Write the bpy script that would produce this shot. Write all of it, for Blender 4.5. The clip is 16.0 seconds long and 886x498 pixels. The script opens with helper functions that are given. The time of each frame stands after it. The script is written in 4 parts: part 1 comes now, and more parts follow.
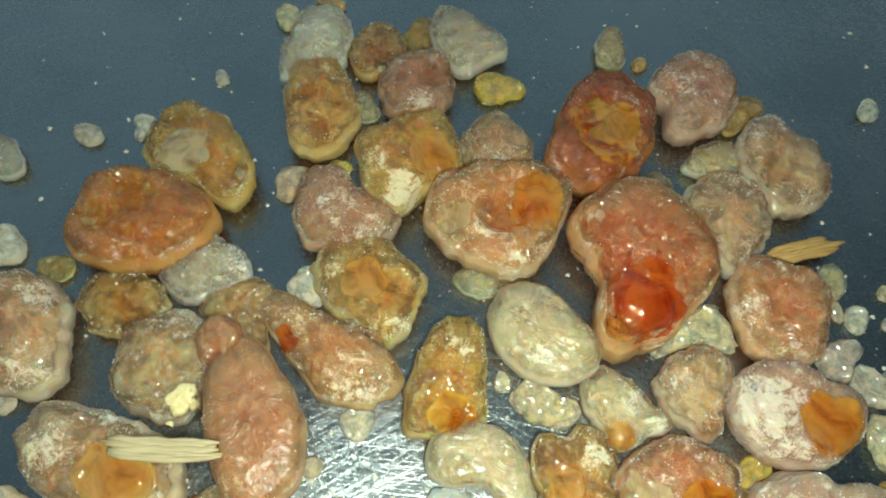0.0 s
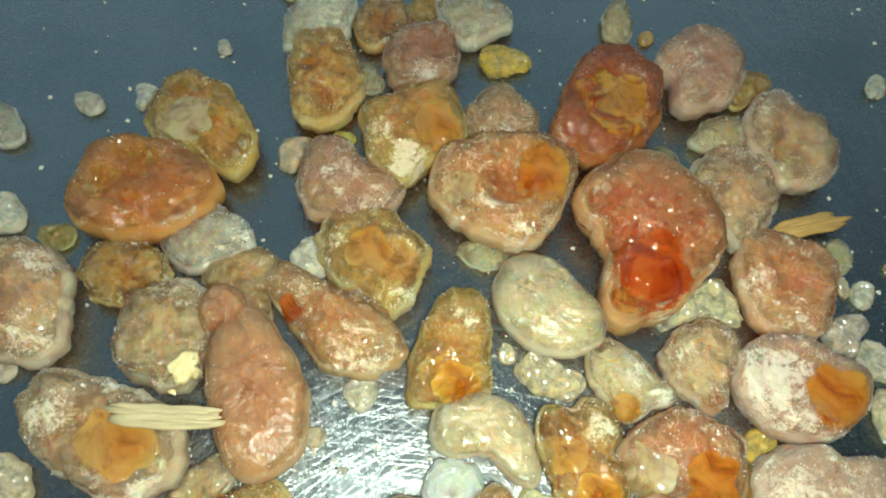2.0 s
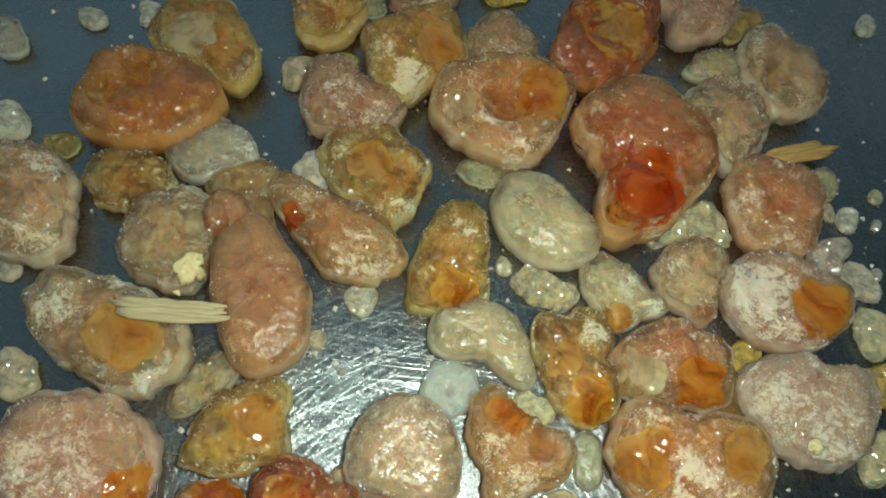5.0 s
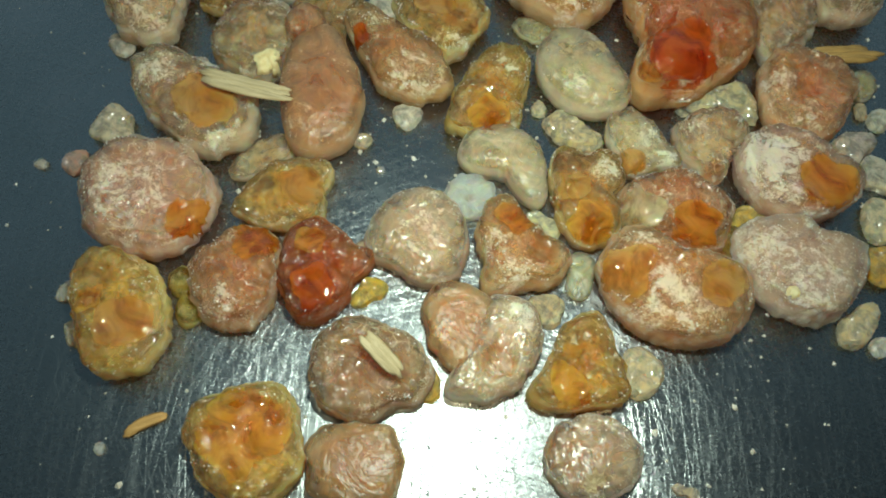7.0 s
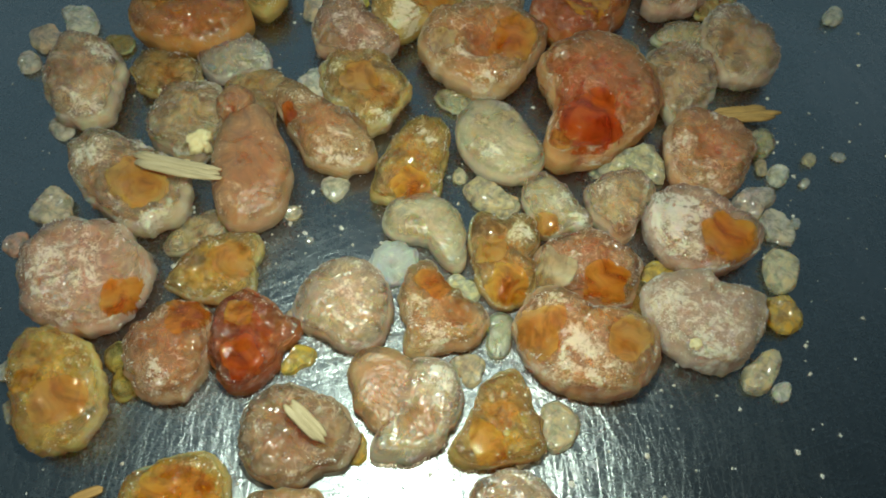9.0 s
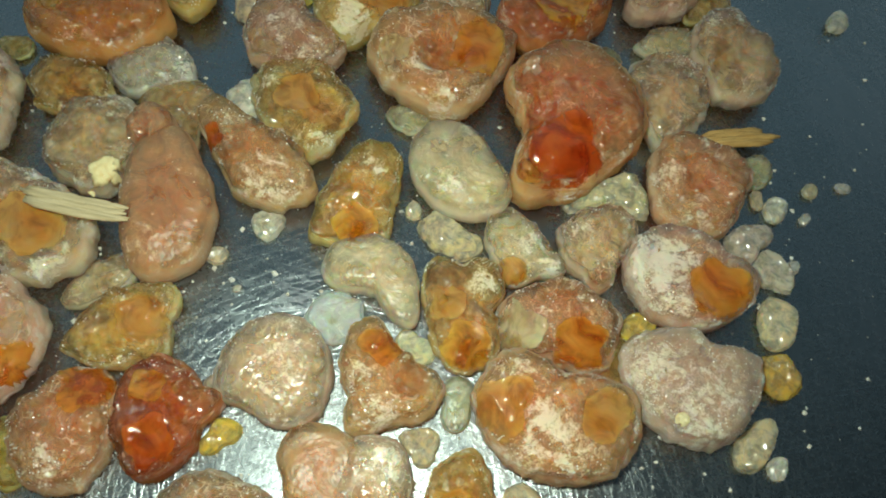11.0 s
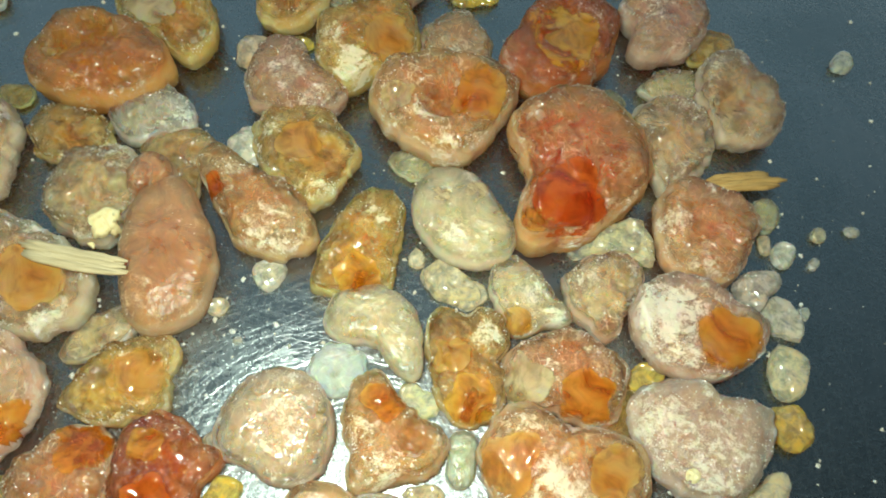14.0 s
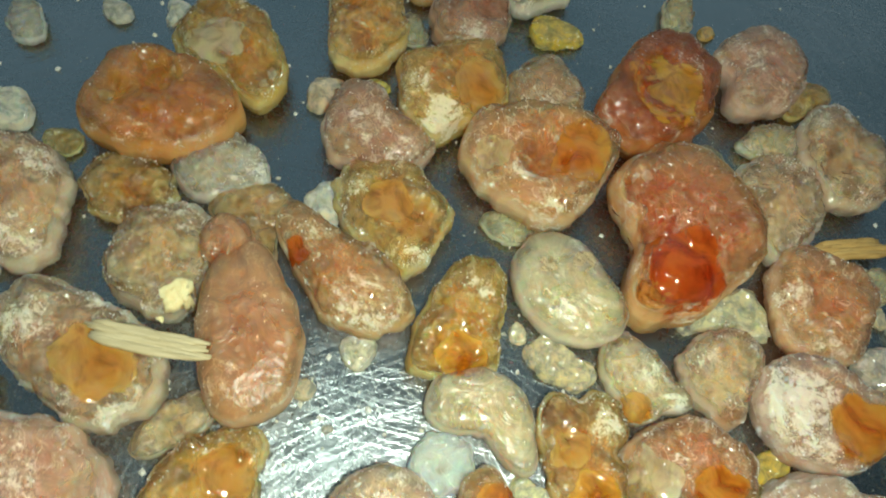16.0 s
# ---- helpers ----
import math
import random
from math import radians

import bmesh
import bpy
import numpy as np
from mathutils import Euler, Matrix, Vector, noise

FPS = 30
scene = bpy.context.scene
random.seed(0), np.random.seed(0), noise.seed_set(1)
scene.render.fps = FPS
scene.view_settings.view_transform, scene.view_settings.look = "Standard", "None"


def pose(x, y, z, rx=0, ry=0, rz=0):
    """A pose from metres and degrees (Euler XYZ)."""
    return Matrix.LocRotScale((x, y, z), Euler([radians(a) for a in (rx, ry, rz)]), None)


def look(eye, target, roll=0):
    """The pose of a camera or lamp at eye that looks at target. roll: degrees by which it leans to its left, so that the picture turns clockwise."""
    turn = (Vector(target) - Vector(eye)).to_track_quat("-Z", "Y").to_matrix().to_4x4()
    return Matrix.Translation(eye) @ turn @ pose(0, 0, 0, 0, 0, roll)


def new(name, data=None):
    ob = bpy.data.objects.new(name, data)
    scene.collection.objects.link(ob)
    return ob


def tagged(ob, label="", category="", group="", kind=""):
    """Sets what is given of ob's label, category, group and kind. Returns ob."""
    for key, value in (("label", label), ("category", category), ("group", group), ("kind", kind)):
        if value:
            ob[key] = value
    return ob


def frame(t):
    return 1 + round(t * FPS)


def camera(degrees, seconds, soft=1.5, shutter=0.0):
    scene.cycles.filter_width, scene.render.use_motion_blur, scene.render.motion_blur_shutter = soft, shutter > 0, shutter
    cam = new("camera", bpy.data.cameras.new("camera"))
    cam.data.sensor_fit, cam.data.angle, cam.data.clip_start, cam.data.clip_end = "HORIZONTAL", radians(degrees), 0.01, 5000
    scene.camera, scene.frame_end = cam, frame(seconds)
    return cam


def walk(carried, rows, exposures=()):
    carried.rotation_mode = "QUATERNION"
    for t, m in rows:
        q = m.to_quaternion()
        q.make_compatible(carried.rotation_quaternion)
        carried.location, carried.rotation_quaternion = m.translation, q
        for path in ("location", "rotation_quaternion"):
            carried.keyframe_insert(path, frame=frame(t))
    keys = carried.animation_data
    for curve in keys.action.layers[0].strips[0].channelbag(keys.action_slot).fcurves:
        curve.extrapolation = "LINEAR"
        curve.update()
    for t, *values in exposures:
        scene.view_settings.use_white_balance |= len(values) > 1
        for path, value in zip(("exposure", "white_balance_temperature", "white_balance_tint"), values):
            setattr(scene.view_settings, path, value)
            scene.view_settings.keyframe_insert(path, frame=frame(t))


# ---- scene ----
cam = camera(61.7, 16.0, soft=1.8, shutter=0.4)
walk(cam, [
    (0, look((0.05082, 0.01393, 0.11423), (0.05170, 0.06754, 0.00687), 6.126)),
    (0.5, look((0.05083, 0.01399, 0.11337), (0.05228, 0.06759, 0.00602), 6.566)),
    (1, look((0.05085, 0.01369, 0.11438), (0.05182, 0.06707, 0.00691), 6.100)),
    (1.5, look((0.05055, 0.01343, 0.11368), (0.05149, 0.06605, 0.00583), 6.234)),
    (2, look((0.04989, 0.01164, 0.11196), (0.05139, 0.06375, 0.00388), 7.186)),
    (2.5, look((0.04820, 0.00693, 0.10941), (0.05044, 0.05812, 0.00089), 8.723)),
    (3, look((0.04678, 0.00099, 0.10752), (0.04974, 0.05027, -0.00186), 10.310)),
    (3.2, look((0.04738, 0.00162, 0.10613), (0.05208, 0.05140, -0.00295), 11.548)),
    (5.3, look((0.04935, -0.00071, 0.10980), (0.05329, 0.04929, 0.00078), 10.930)),
    (5.5, look((0.05086, -0.00336, 0.10977), (0.05406, 0.04766, 0.00120), 10.127)),
    (6, look((0.05575, -0.01554, 0.11920), (0.05269, 0.03487, 0.01035), 2.463)),
    (6.5, look((0.06188, -0.02522, 0.11789), (0.05422, 0.02317, 0.00835), 1.460)),
    (7, look((0.06482, -0.02958, 0.11187), (0.05447, 0.01673, 0.00165), 4.331)),
    (7.5, look((0.06677, -0.03026, 0.11331), (0.06054, 0.01748, 0.00339), 6.981)),
    (8, look((0.06977, -0.02878, 0.11153), (0.06454, 0.02063, 0.00229), 8.757)),
    (8.5, look((0.07110, -0.02758, 0.11807), (0.06266, 0.02380, 0.00996), 5.765)),
    (9, look((0.07374, -0.02519, 0.12046), (0.06462, 0.02678, 0.01268), 4.522)),
    (9.2, look((0.07424, -0.02403, 0.12088), (0.06556, 0.02783, 0.01301), 4.733)),
    (11.3, look((0.07211, -0.00362, 0.10687), (0.06868, 0.04429, -0.00310), 10.118)),
    (11.5, look((0.07107, -0.00353, 0.10570), (0.06756, 0.04497, -0.00400), 10.246)),
    (12, look((0.07031, -0.00306, 0.10572), (0.06639, 0.04491, -0.00420), 10.014)),
    (12.5, look((0.07067, -0.00275, 0.10563), (0.06660, 0.04545, -0.00419), 9.769)),
    (13, look((0.07093, -0.00219, 0.10753), (0.06648, 0.04700, -0.00183), 9.293)),
    (13.5, look((0.07220, -0.00059, 0.10910), (0.06718, 0.04951, 0.00018), 8.285)),
    (14, look((0.07176, -0.00017, 0.10997), (0.06669, 0.05070, 0.00140), 8.281)),
    (14.5, look((0.06725, 0.00347, 0.11042), (0.06267, 0.05404, 0.00169), 8.012)),
    (15, look((0.06359, 0.00467, 0.10762), (0.05912, 0.05565, -0.00092), 9.037)),
    (15.5, look((0.05563, 0.00522, 0.10395), (0.05260, 0.05626, -0.00462), 11.674)),
    (16, look((0.04817, 0.00930, 0.10305), (0.04933, 0.06145, -0.00502), 15.339)),
], [(0, 0.19), (1.5, 0.3), (2.5, 0.33), (2.7, 0.25), (3, -0.2), (5.5, -0.42), (6.5, -0.35), (7.5, -0.45), (8, -0.63), (9, -0.4), (11.5, -0.2), (12.5, -0.05), (13, 0.0), (14, 0.29), (15, 0.25), (15.5, 0.08), (16, 0.1)])

# ---- light: a small white flash lamp over the tray in a dim bluish room ----
world = bpy.data.worlds.new("world")
scene.world = world
world.use_nodes = True
way = world.node_tree.nodes.new("ShaderNodeVectorMath")  # the room is lighter on the far left, dark overhead
way.operation = "DOT_PRODUCT"
way.inputs[1].default_value = (-0.40, 0.85, -0.25)
world.node_tree.links.new(world.node_tree.nodes.new("ShaderNodeTexCoord").outputs["Generated"], way.inputs[0])
fade = world.node_tree.nodes.new("ShaderNodeMapRange")
fade.interpolation_type = "SMOOTHSTEP"
for slot, amount in ((1, -0.45), (2, 0.55), (3, 0.035), (4, 0.55)):
    fade.inputs[slot].default_value = amount
world.node_tree.links.new(way.outputs["Value"], fade.inputs[0])
world.node_tree.nodes["Background"].inputs[0].default_value = (0.38, 0.62, 0.74, 1)
world.node_tree.links.new(fade.outputs[0], world.node_tree.nodes["Background"].inputs[1])
side_fill = world.node_tree.nodes.new("ShaderNodeBackground")  # added fill light, low all round, to brighten the lumps' sides
side_fill.inputs[0].default_value = (1.0, 0.95, 0.82, 1)
height = world.node_tree.nodes.new("ShaderNodeSeparateXYZ")
world.node_tree.links.new(way.inputs[0].links[0].from_socket, height.inputs[0])
low = world.node_tree.nodes.new("ShaderNodeMapRange")
low.interpolation_type = "SMOOTHSTEP"
for slot, amount in ((1, 0.15), (2, 0.55), (3, 0.27), (4, 0.0)):
    low.inputs[slot].default_value = amount
world.node_tree.links.new(height.outputs["Z"], low.inputs[0])
world.node_tree.links.new(low.outputs[0], side_fill.inputs[1])
both = world.node_tree.nodes.new("ShaderNodeAddShader")
world.node_tree.links.new(world.node_tree.nodes["Background"].outputs[0], both.inputs[0])
world.node_tree.links.new(side_fill.outputs[0], both.inputs[1])
world.node_tree.links.new(both.outputs[0], world.node_tree.nodes["World Output"].inputs["Surface"])
flash = bpy.data.lights.new("flash_lamp", "AREA")
flash.shape, flash.size, flash.energy, flash.color = "DISK", 0.006, 0.198, (0.86, 1.0, 0.845)
new("flash_lamp", flash).matrix_world = look((0.062, 0.005, 0.113), (0.062, 0.025, 0.0))


# ---- materials ----
class Nodes:
    def __init__(self, name):
        self.mat = bpy.data.materials.new(name)
        self.mat.use_nodes = True
        self.tree = self.mat.node_tree
        self.bsdf = self.tree.nodes["Principled BSDF"]
        self.out = self.tree.nodes["Material Output"]
        self.coord = self.tree.nodes.new("ShaderNodeTexCoord").outputs["Object"]

    def put(self, socket, value):
        if isinstance(value, bpy.types.NodeSocket):
            self.tree.links.new(value, socket)
        elif isinstance(value, tuple) and len(value) == 3 and socket.type == "RGBA":
            socket.default_value = (*value, 1)
        else:
            socket.default_value = value

    def set(self, **values):
        for key, value in values.items():
            self.put(self.bsdf.inputs[key.replace("_", " ")], value)

    def noise(self, scale, detail=3.0, rough=0.55, vector=None, distort=0.0):
        n = self.tree.nodes.new("ShaderNodeTexNoise")
        self.put(n.inputs["Vector"], vector or self.coord)
        self.put(n.inputs["Scale"], scale)
        self.put(n.inputs["Detail"], detail)
        self.put(n.inputs["Roughness"], rough)
        self.put(n.inputs["Distortion"], distort)
        return n.outputs["Fac"]

    def voronoi(self, scale, feature="F1"):
        n = self.tree.nodes.new("ShaderNodeTexVoronoi")
        n.feature = feature
        self.put(n.inputs["Vector"], self.coord)
        self.put(n.inputs["Scale"], scale)
        return n.outputs["Distance"]

    def span(self, value, a, b, lo=0.0, hi=1.0):
        n = self.tree.nodes.new("ShaderNodeMapRange")
        n.interpolation_type = "SMOOTHSTEP"
        for k, v in enumerate((value, a, b, lo, hi)):
            self.put(n.inputs[k], v)
        return n.outputs[0]

    def math(self, op, a, b=0.0):
        n = self.tree.nodes.new("ShaderNodeMath")
        n.operation = op
        self.put(n.inputs[0], a)
        self.put(n.inputs[1], b)
        return n.outputs[0]

    def mix(self, f, a, b):
        n = self.tree.nodes.new("ShaderNodeMix")
        n.data_type = "RGBA"
        self.put(n.inputs[0], f)
        self.put(n.inputs[6], a)
        self.put(n.inputs[7], b)
        return n.outputs[2]

    def attr(self, name):
        n = self.tree.nodes.new("ShaderNodeAttribute")
        n.attribute_name = name
        return n.outputs["Fac"]

    def vary(self, color, hue=0.015, value=0.2):
        rnd = self.tree.nodes.new("ShaderNodeObjectInfo").outputs["Random"]
        n = self.tree.nodes.new("ShaderNodeHueSaturation")
        self.put(n.inputs["Hue"], self.span(rnd, 0.0, 1.0, 0.5 - hue, 0.5 + hue))
        self.put(n.inputs["Value"], self.span(self.math("FRACT", self.math("MULTIPLY", rnd, 7.31)), 0.0, 1.0, 1 - value, 1 + value))
        self.put(n.inputs["Color"], color)
        return n.outputs[0]

    def bump(self, height, strength, distance, normal=None):
        n = self.tree.nodes.new("ShaderNodeBump")
        self.put(n.inputs["Height"], height)
        n.inputs["Strength"].default_value = strength
        n.inputs["Distance"].default_value = distance
        if normal:
            self.put(n.inputs["Normal"], normal)
        return n.outputs[0]

    def mapped(self, angle, sx, sy):
        n = self.tree.nodes.new("ShaderNodeMapping")
        self.put(n.inputs["Vector"], self.coord)
        n.inputs["Rotation"].default_value = (0, 0, radians(angle))
        n2 = self.tree.nodes.new("ShaderNodeMapping")
        self.put(n2.inputs["Vector"], n.outputs[0])
        n2.inputs["Scale"].default_value = (sx, sy, 1)
        return n2.outputs[0]

    def clear(self, amount, tint, bend=0.0, normal=None):
        """Lets part of the light through, tinted; bend: how much of it is refracted."""
        t = self.tree.nodes.new("ShaderNodeBsdfTransparent")
        self.put(t.inputs[0], tint)
        if bend:
            r = self.tree.nodes.new("ShaderNodeBsdfRefraction")
            self.put(r.inputs["Color"], tint)
            r.inputs["Roughness"].default_value = 0.04
            r.inputs["IOR"].default_value = 1.35
            self.put(r.inputs["Normal"], normal)
            both = self.tree.nodes.new("ShaderNodeMixShader")
            both.inputs[0].default_value = bend
            self.tree.links.new(t.outputs[0], both.inputs[1])
            self.tree.links.new(r.outputs[0], both.inputs[2])
            t = both
        glow = self.tree.nodes.new("ShaderNodeBsdfTranslucent")
        self.put(glow.inputs["Color"], self.bsdf.inputs["Base Color"].links[0].from_socket)
        milk = self.tree.nodes.new("ShaderNodeMixShader")
        milk.inputs[0].default_value = 0.12
        self.tree.links.new(self.bsdf.outputs[0], milk.inputs[1])
        self.tree.links.new(glow.outputs[0], milk.inputs[2])
        m = self.tree.nodes.new("ShaderNodeMixShader")
        self.put(m.inputs[0], amount)
        self.tree.links.new(milk.outputs[0], m.inputs[1])
        self.tree.links.new(t.outputs[0], m.inputs[2])
        self.tree.links.new(m.outputs[0], self.out.inputs["Surface"])


CRUST = (0.86, 0.80, 0.64)


def gloss(n, normal, rough, strength=1.0):
    """A wet, shiny surface over whatever the material already is."""
    inner = n.out.inputs["Surface"].links[0].from_socket
    f = n.tree.nodes.new("ShaderNodeFresnel")
    f.inputs["IOR"].default_value = 1.5
    n.put(f.inputs["Normal"], normal)
    g = n.tree.nodes.new("ShaderNodeBsdfGlossy")
    n.put(g.inputs["Roughness"], rough)
    n.put(g.inputs["Normal"], normal)
    m = n.tree.nodes.new("ShaderNodeMixShader")
    n.put(m.inputs[0], n.math("MINIMUM", n.math("MULTIPLY", f.outputs[0], strength), 0.10))
    n.tree.links.new(inner, m.inputs[1])
    n.tree.links.new(g.outputs[0], m.inputs[2])
    n.tree.links.new(m.outputs[0], n.out.inputs["Surface"])


def rind(name, light, dark, deep, clear=0.3, rough=0.1, crust=0.3, relief=1.0):
    """A lump of hardened gum: translucent, clouded and veined within, glittering with small facets, laced with white frost."""
    n = Nodes(name)
    cloud = n.noise(170, 5, 0.62, distort=0.8)
    body = n.mix(n.span(cloud, 0.38, 0.61), light, dark)
    pale = tuple(0.7 * c + 0.3 * w for c, w in zip(light, (0.93, 0.83, 0.66)))
    sunk = n.span(n.math("ADD", n.attr("deep"), n.math("MULTIPLY", n.math("SUBTRACT", cloud, 0.5), 1.8)), 0.1, 1.1)
    veins = n.math("MULTIPLY", n.span(n.noise(420, 5, 0.75, distort=0.6), 0.53, 0.66), 0.6)
    # the rim is tinted pale in place of light glowing through it
    rim = n.attr("rim")
    body = n.vary(n.mix(n.math("MULTIPLY", rim, 0.22), n.mix(n.math("MAXIMUM", sunk, veins), body, deep), pale), 0.010, 0.10)
    patchy = n.noise(190, 4, 0.65, distort=1.0)
    lace = n.noise(1250, 5, 0.82, distort=0.6)
    level = n.math("ADD", n.math("MULTIPLY", lace, 0.5), n.math("MULTIPLY", patchy, 0.6))
    level = n.math("ADD", level, n.math("MULTIPLY", n.attr("crust"), 0.14))
    level = n.math("SUBTRACT", level, n.math("MULTIPLY", sunk, 0.07))
    white = n.math("MULTIPLY", n.span(level, 0.62 - 0.06 * crust, 0.78 - 0.06 * crust), 0.9)
    cracks = n.span(n.voronoi(520, "DISTANCE_TO_EDGE"), 0.0, 0.05, 0.8, 0.0)
    white = n.math("MAXIMUM", white, n.math("MULTIPLY", cracks, n.span(patchy, 0.46, 0.60, 0.0, crust)))
    dimple = n.noise(430, 1.5, 0.5, distort=0.6)
    grit = n.math("ADD", n.math("MULTIPLY", n.noise(1100, 0, 0.5), 0.7), n.math("MULTIPLY", n.voronoi(800), 0.45))
    normal = n.bump(n.math("ADD", dimple, n.math("MULTIPLY", lace, 0.35)), min(1.0, 0.3 * relief), 0.0014)
    n.set(Base_Color=n.mix(white, body, n.mix(0.25, CRUST, body)), Roughness=0.6, Specular_IOR_Level=0.0,
          Subsurface_Weight=1.0, Subsurface_Radius=(1.0, 0.6, 0.32), Subsurface_Scale=0.006, Normal=normal)
    hidden = n.math("MAXIMUM", white, n.math("MULTIPLY", n.attr("crust"), n.span(lace, 0.42, 0.62, 0.05, 0.7)))
    hidden = n.math("MAXIMUM", hidden, n.math("MULTIPLY", rim, 0.7))
    through_it = n.math("MULTIPLY", n.math("SUBTRACT", 1.0, hidden), n.span(cloud, 0.3, 0.7, min(0.97, clear * 1.6), min(0.9, clear * 0.95)))
    facet = n.math("ADD", n.math("MULTIPLY", dimple, 0.7), n.math("MULTIPLY", grit, n.span(patchy, 0.38, 0.60, 0.2, 1.0)))
    glint = n.bump(facet, min(1.0, 0.8 * relief), 0.0014)
    n.clear(through_it, n.mix(0.55, body, (1.0, 0.97, 0.9)), 0.3, glint)
    gloss(n, glint, n.math("ADD", 0.11 + 0.3 * rough, n.math("MULTIPLY", white, 0.12)), 1.6)
    return n.mat


def heart(name, light, dark, deep, clear):
    """The cloudy middle of a lump: deep in colour at heart, paler outwards, where the brightness of thin edges is put
    into the colour; light goes right through it.
    """
    n = Nodes(name + "_core")
    cloud = n.noise(230, 4, 0.65, distort=0.8)
    middle = n.mix(n.span(cloud, 0.34, 0.58), dark, light)
    middle = n.mix(n.math("MULTIPLY", n.span(n.noise(210, 5, 0.7, distort=1.0), 0.46, 0.57), 0.95), middle, deep)
    pale = tuple(0.55 * c + 0.45 * w for c, w in zip(light, (0.94, 0.82, 0.62)))
    # outward paleness stands for light shining through the thin edges
    layers = n.span(n.math("ADD", n.attr("edge_glow"), n.math("MULTIPLY", n.math("SUBTRACT", cloud, 0.5), 0.9)), 0.45, 1.0, 0.0, 0.9)
    wisps = n.math("MULTIPLY", n.span(n.noise(520, 5, 0.75, distort=0.6), 0.54, 0.66), 0.6)
    color = n.vary(n.mix(wisps, n.mix(layers, middle, pale), (0.90, 0.80, 0.62)), 0.010, 0.10)
    n.set(Base_Color=color, Roughness=0.2, Subsurface_Weight=1.0, Subsurface_Radius=(1.0, 0.65, 0.36), Subsurface_Scale=0.010,
          Normal=n.bump(n.math("ADD", n.noise(420, 1), n.math("MULTIPLY", n.voronoi(650), 0.8)), 1.0, 0.0018))
    n.clear(n.span(n.noise(250, 3, 0.6, distort=0.5), 0.42, 0.60, 0.0, max(0.1, min(0.75, 2.2 * (clear - 0.52)))), n.mix(0.5, color, (1.0, 0.96, 0.88)))
    return n.mat


# look: light, dark and deep colour, clearness, roughness, crust, relief
TONES = {
    "P": ("pink_gum", (0.83, 0.57, 0.41), (0.77, 0.44, 0.29), (0.72, 0.34, 0.15), 0.61, 0.16, 0.8, 0.9),
    "B": ("rose_brown_gum", (0.80, 0.54, 0.35), (0.70, 0.37, 0.21), (0.64, 0.25, 0.10), 0.69, 0.14, 0.7, 1.0),
    "X": ("crusted_gum", (0.73, 0.50, 0.39), (0.63, 0.38, 0.27), (0.58, 0.28, 0.17), 0.45, 0.16, 0.8, 1.3),
    "O": ("orange_gum", (0.87, 0.60, 0.21), (0.83, 0.47, 0.10), (0.80, 0.32, 0.03), 0.82, 0.10, 0.35, 1.0),
    "OD": ("deep_orange_gum", (0.83, 0.40, 0.10), (0.78, 0.32, 0.07), (0.85, 0.41, 0.04), 0.69, 0.12, 0.25, 0.7),
    "OP": ("orange_pink_gum", (0.85, 0.54, 0.28), (0.80, 0.40, 0.16), (0.78, 0.29, 0.06), 0.73, 0.11, 0.7, 1.0),
    "OB": ("smooth_peach_gum", (0.79, 0.45, 0.23), (0.75, 0.37, 0.17), (0.72, 0.32, 0.11), 0.60, 1.0, 0.3, 0.35),
    "R": ("red_gum", (0.70, 0.19, 0.035), (0.55, 0.09, 0.02), (0.78, 0.22, 0.02), 0.77, 0.08, 0.25, 0.9),
    "RP": ("red_pink_gum", (0.82, 0.41, 0.17), (0.75, 0.28, 0.10), (0.67, 0.15, 0.02), 0.69, 0.09, 0.4, 0.8),
    "PR": ("coral_gum", (0.85, 0.49, 0.30), (0.82, 0.40, 0.21), (0.82, 0.24, 0.07), 0.59, 0.12, 0.4, 0.8),
    "A": ("amber_gum", (0.87, 0.61, 0.26), (0.83, 0.48, 0.12), (0.76, 0.33, 0.04), 0.86, 0.08, 0.5, 1.1),
    "AG": ("golden_amber_gum", (0.93, 0.64, 0.22), (0.90, 0.55, 0.12), (0.88, 0.45, 0.05), 0.82, 0.08, 0.2, 0.8),
    "G": ("gold_gum", (0.97, 0.72, 0.20), (0.93, 0.61, 0.10), (0.88, 0.46, 0.04), 0.85, 0.06, 0.25, 1.2),
    "T": ("tan_gum", (0.85, 0.62, 0.31), (0.80, 0.49, 0.20), (0.74, 0.36, 0.09), 0.77, 0.11, 0.35, 0.9),
    "C": ("clouded_clear_gum", (0.96, 0.73, 0.50), (0.89, 0.59, 0.36), (0.80, 0.40, 0.17), 0.84, 0.08, 0.7, 1.1),
    "C2": ("sparkling_clear_gum", (0.95, 0.81, 0.56), (0.93, 0.72, 0.42), (0.84, 0.55, 0.19), 0.88, 0.05, 0.4, 1.6),
    "Y": ("pale_yellow_gum", (0.96, 0.77, 0.52), (0.92, 0.68, 0.40), (0.81, 0.48, 0.18), 0.74, 0.08, 0.45, 1.0),
    "W": ("white_clear_gum", (0.96, 0.83, 0.69), (0.90, 0.75, 0.58), (0.79, 0.54, 0.35), 0.72, 0.08, 0.8, 1.1),
    "F": ("frosted_clear_gum", (0.97, 0.93, 0.84), (0.92, 0.86, 0.74), (0.60, 0.52, 0.42), 0.40, 0.10, 1.0, 1.4),
    "M": ("milky_cream_gum", (0.92, 0.79, 0.55), (0.88, 0.71, 0.46), (0.80, 0.58, 0.32), 0.62, 0.6, 0.3, 0.5),
    "MP": ("milky_peach_gum", (0.95, 0.72, 0.52), (0.90, 0.62, 0.41), (0.86, 0.50, 0.26), 0.62, 0.4, 0.4, 0.4),
}
GUM = {key: rind(*tone) for key, tone in TONES.items()}


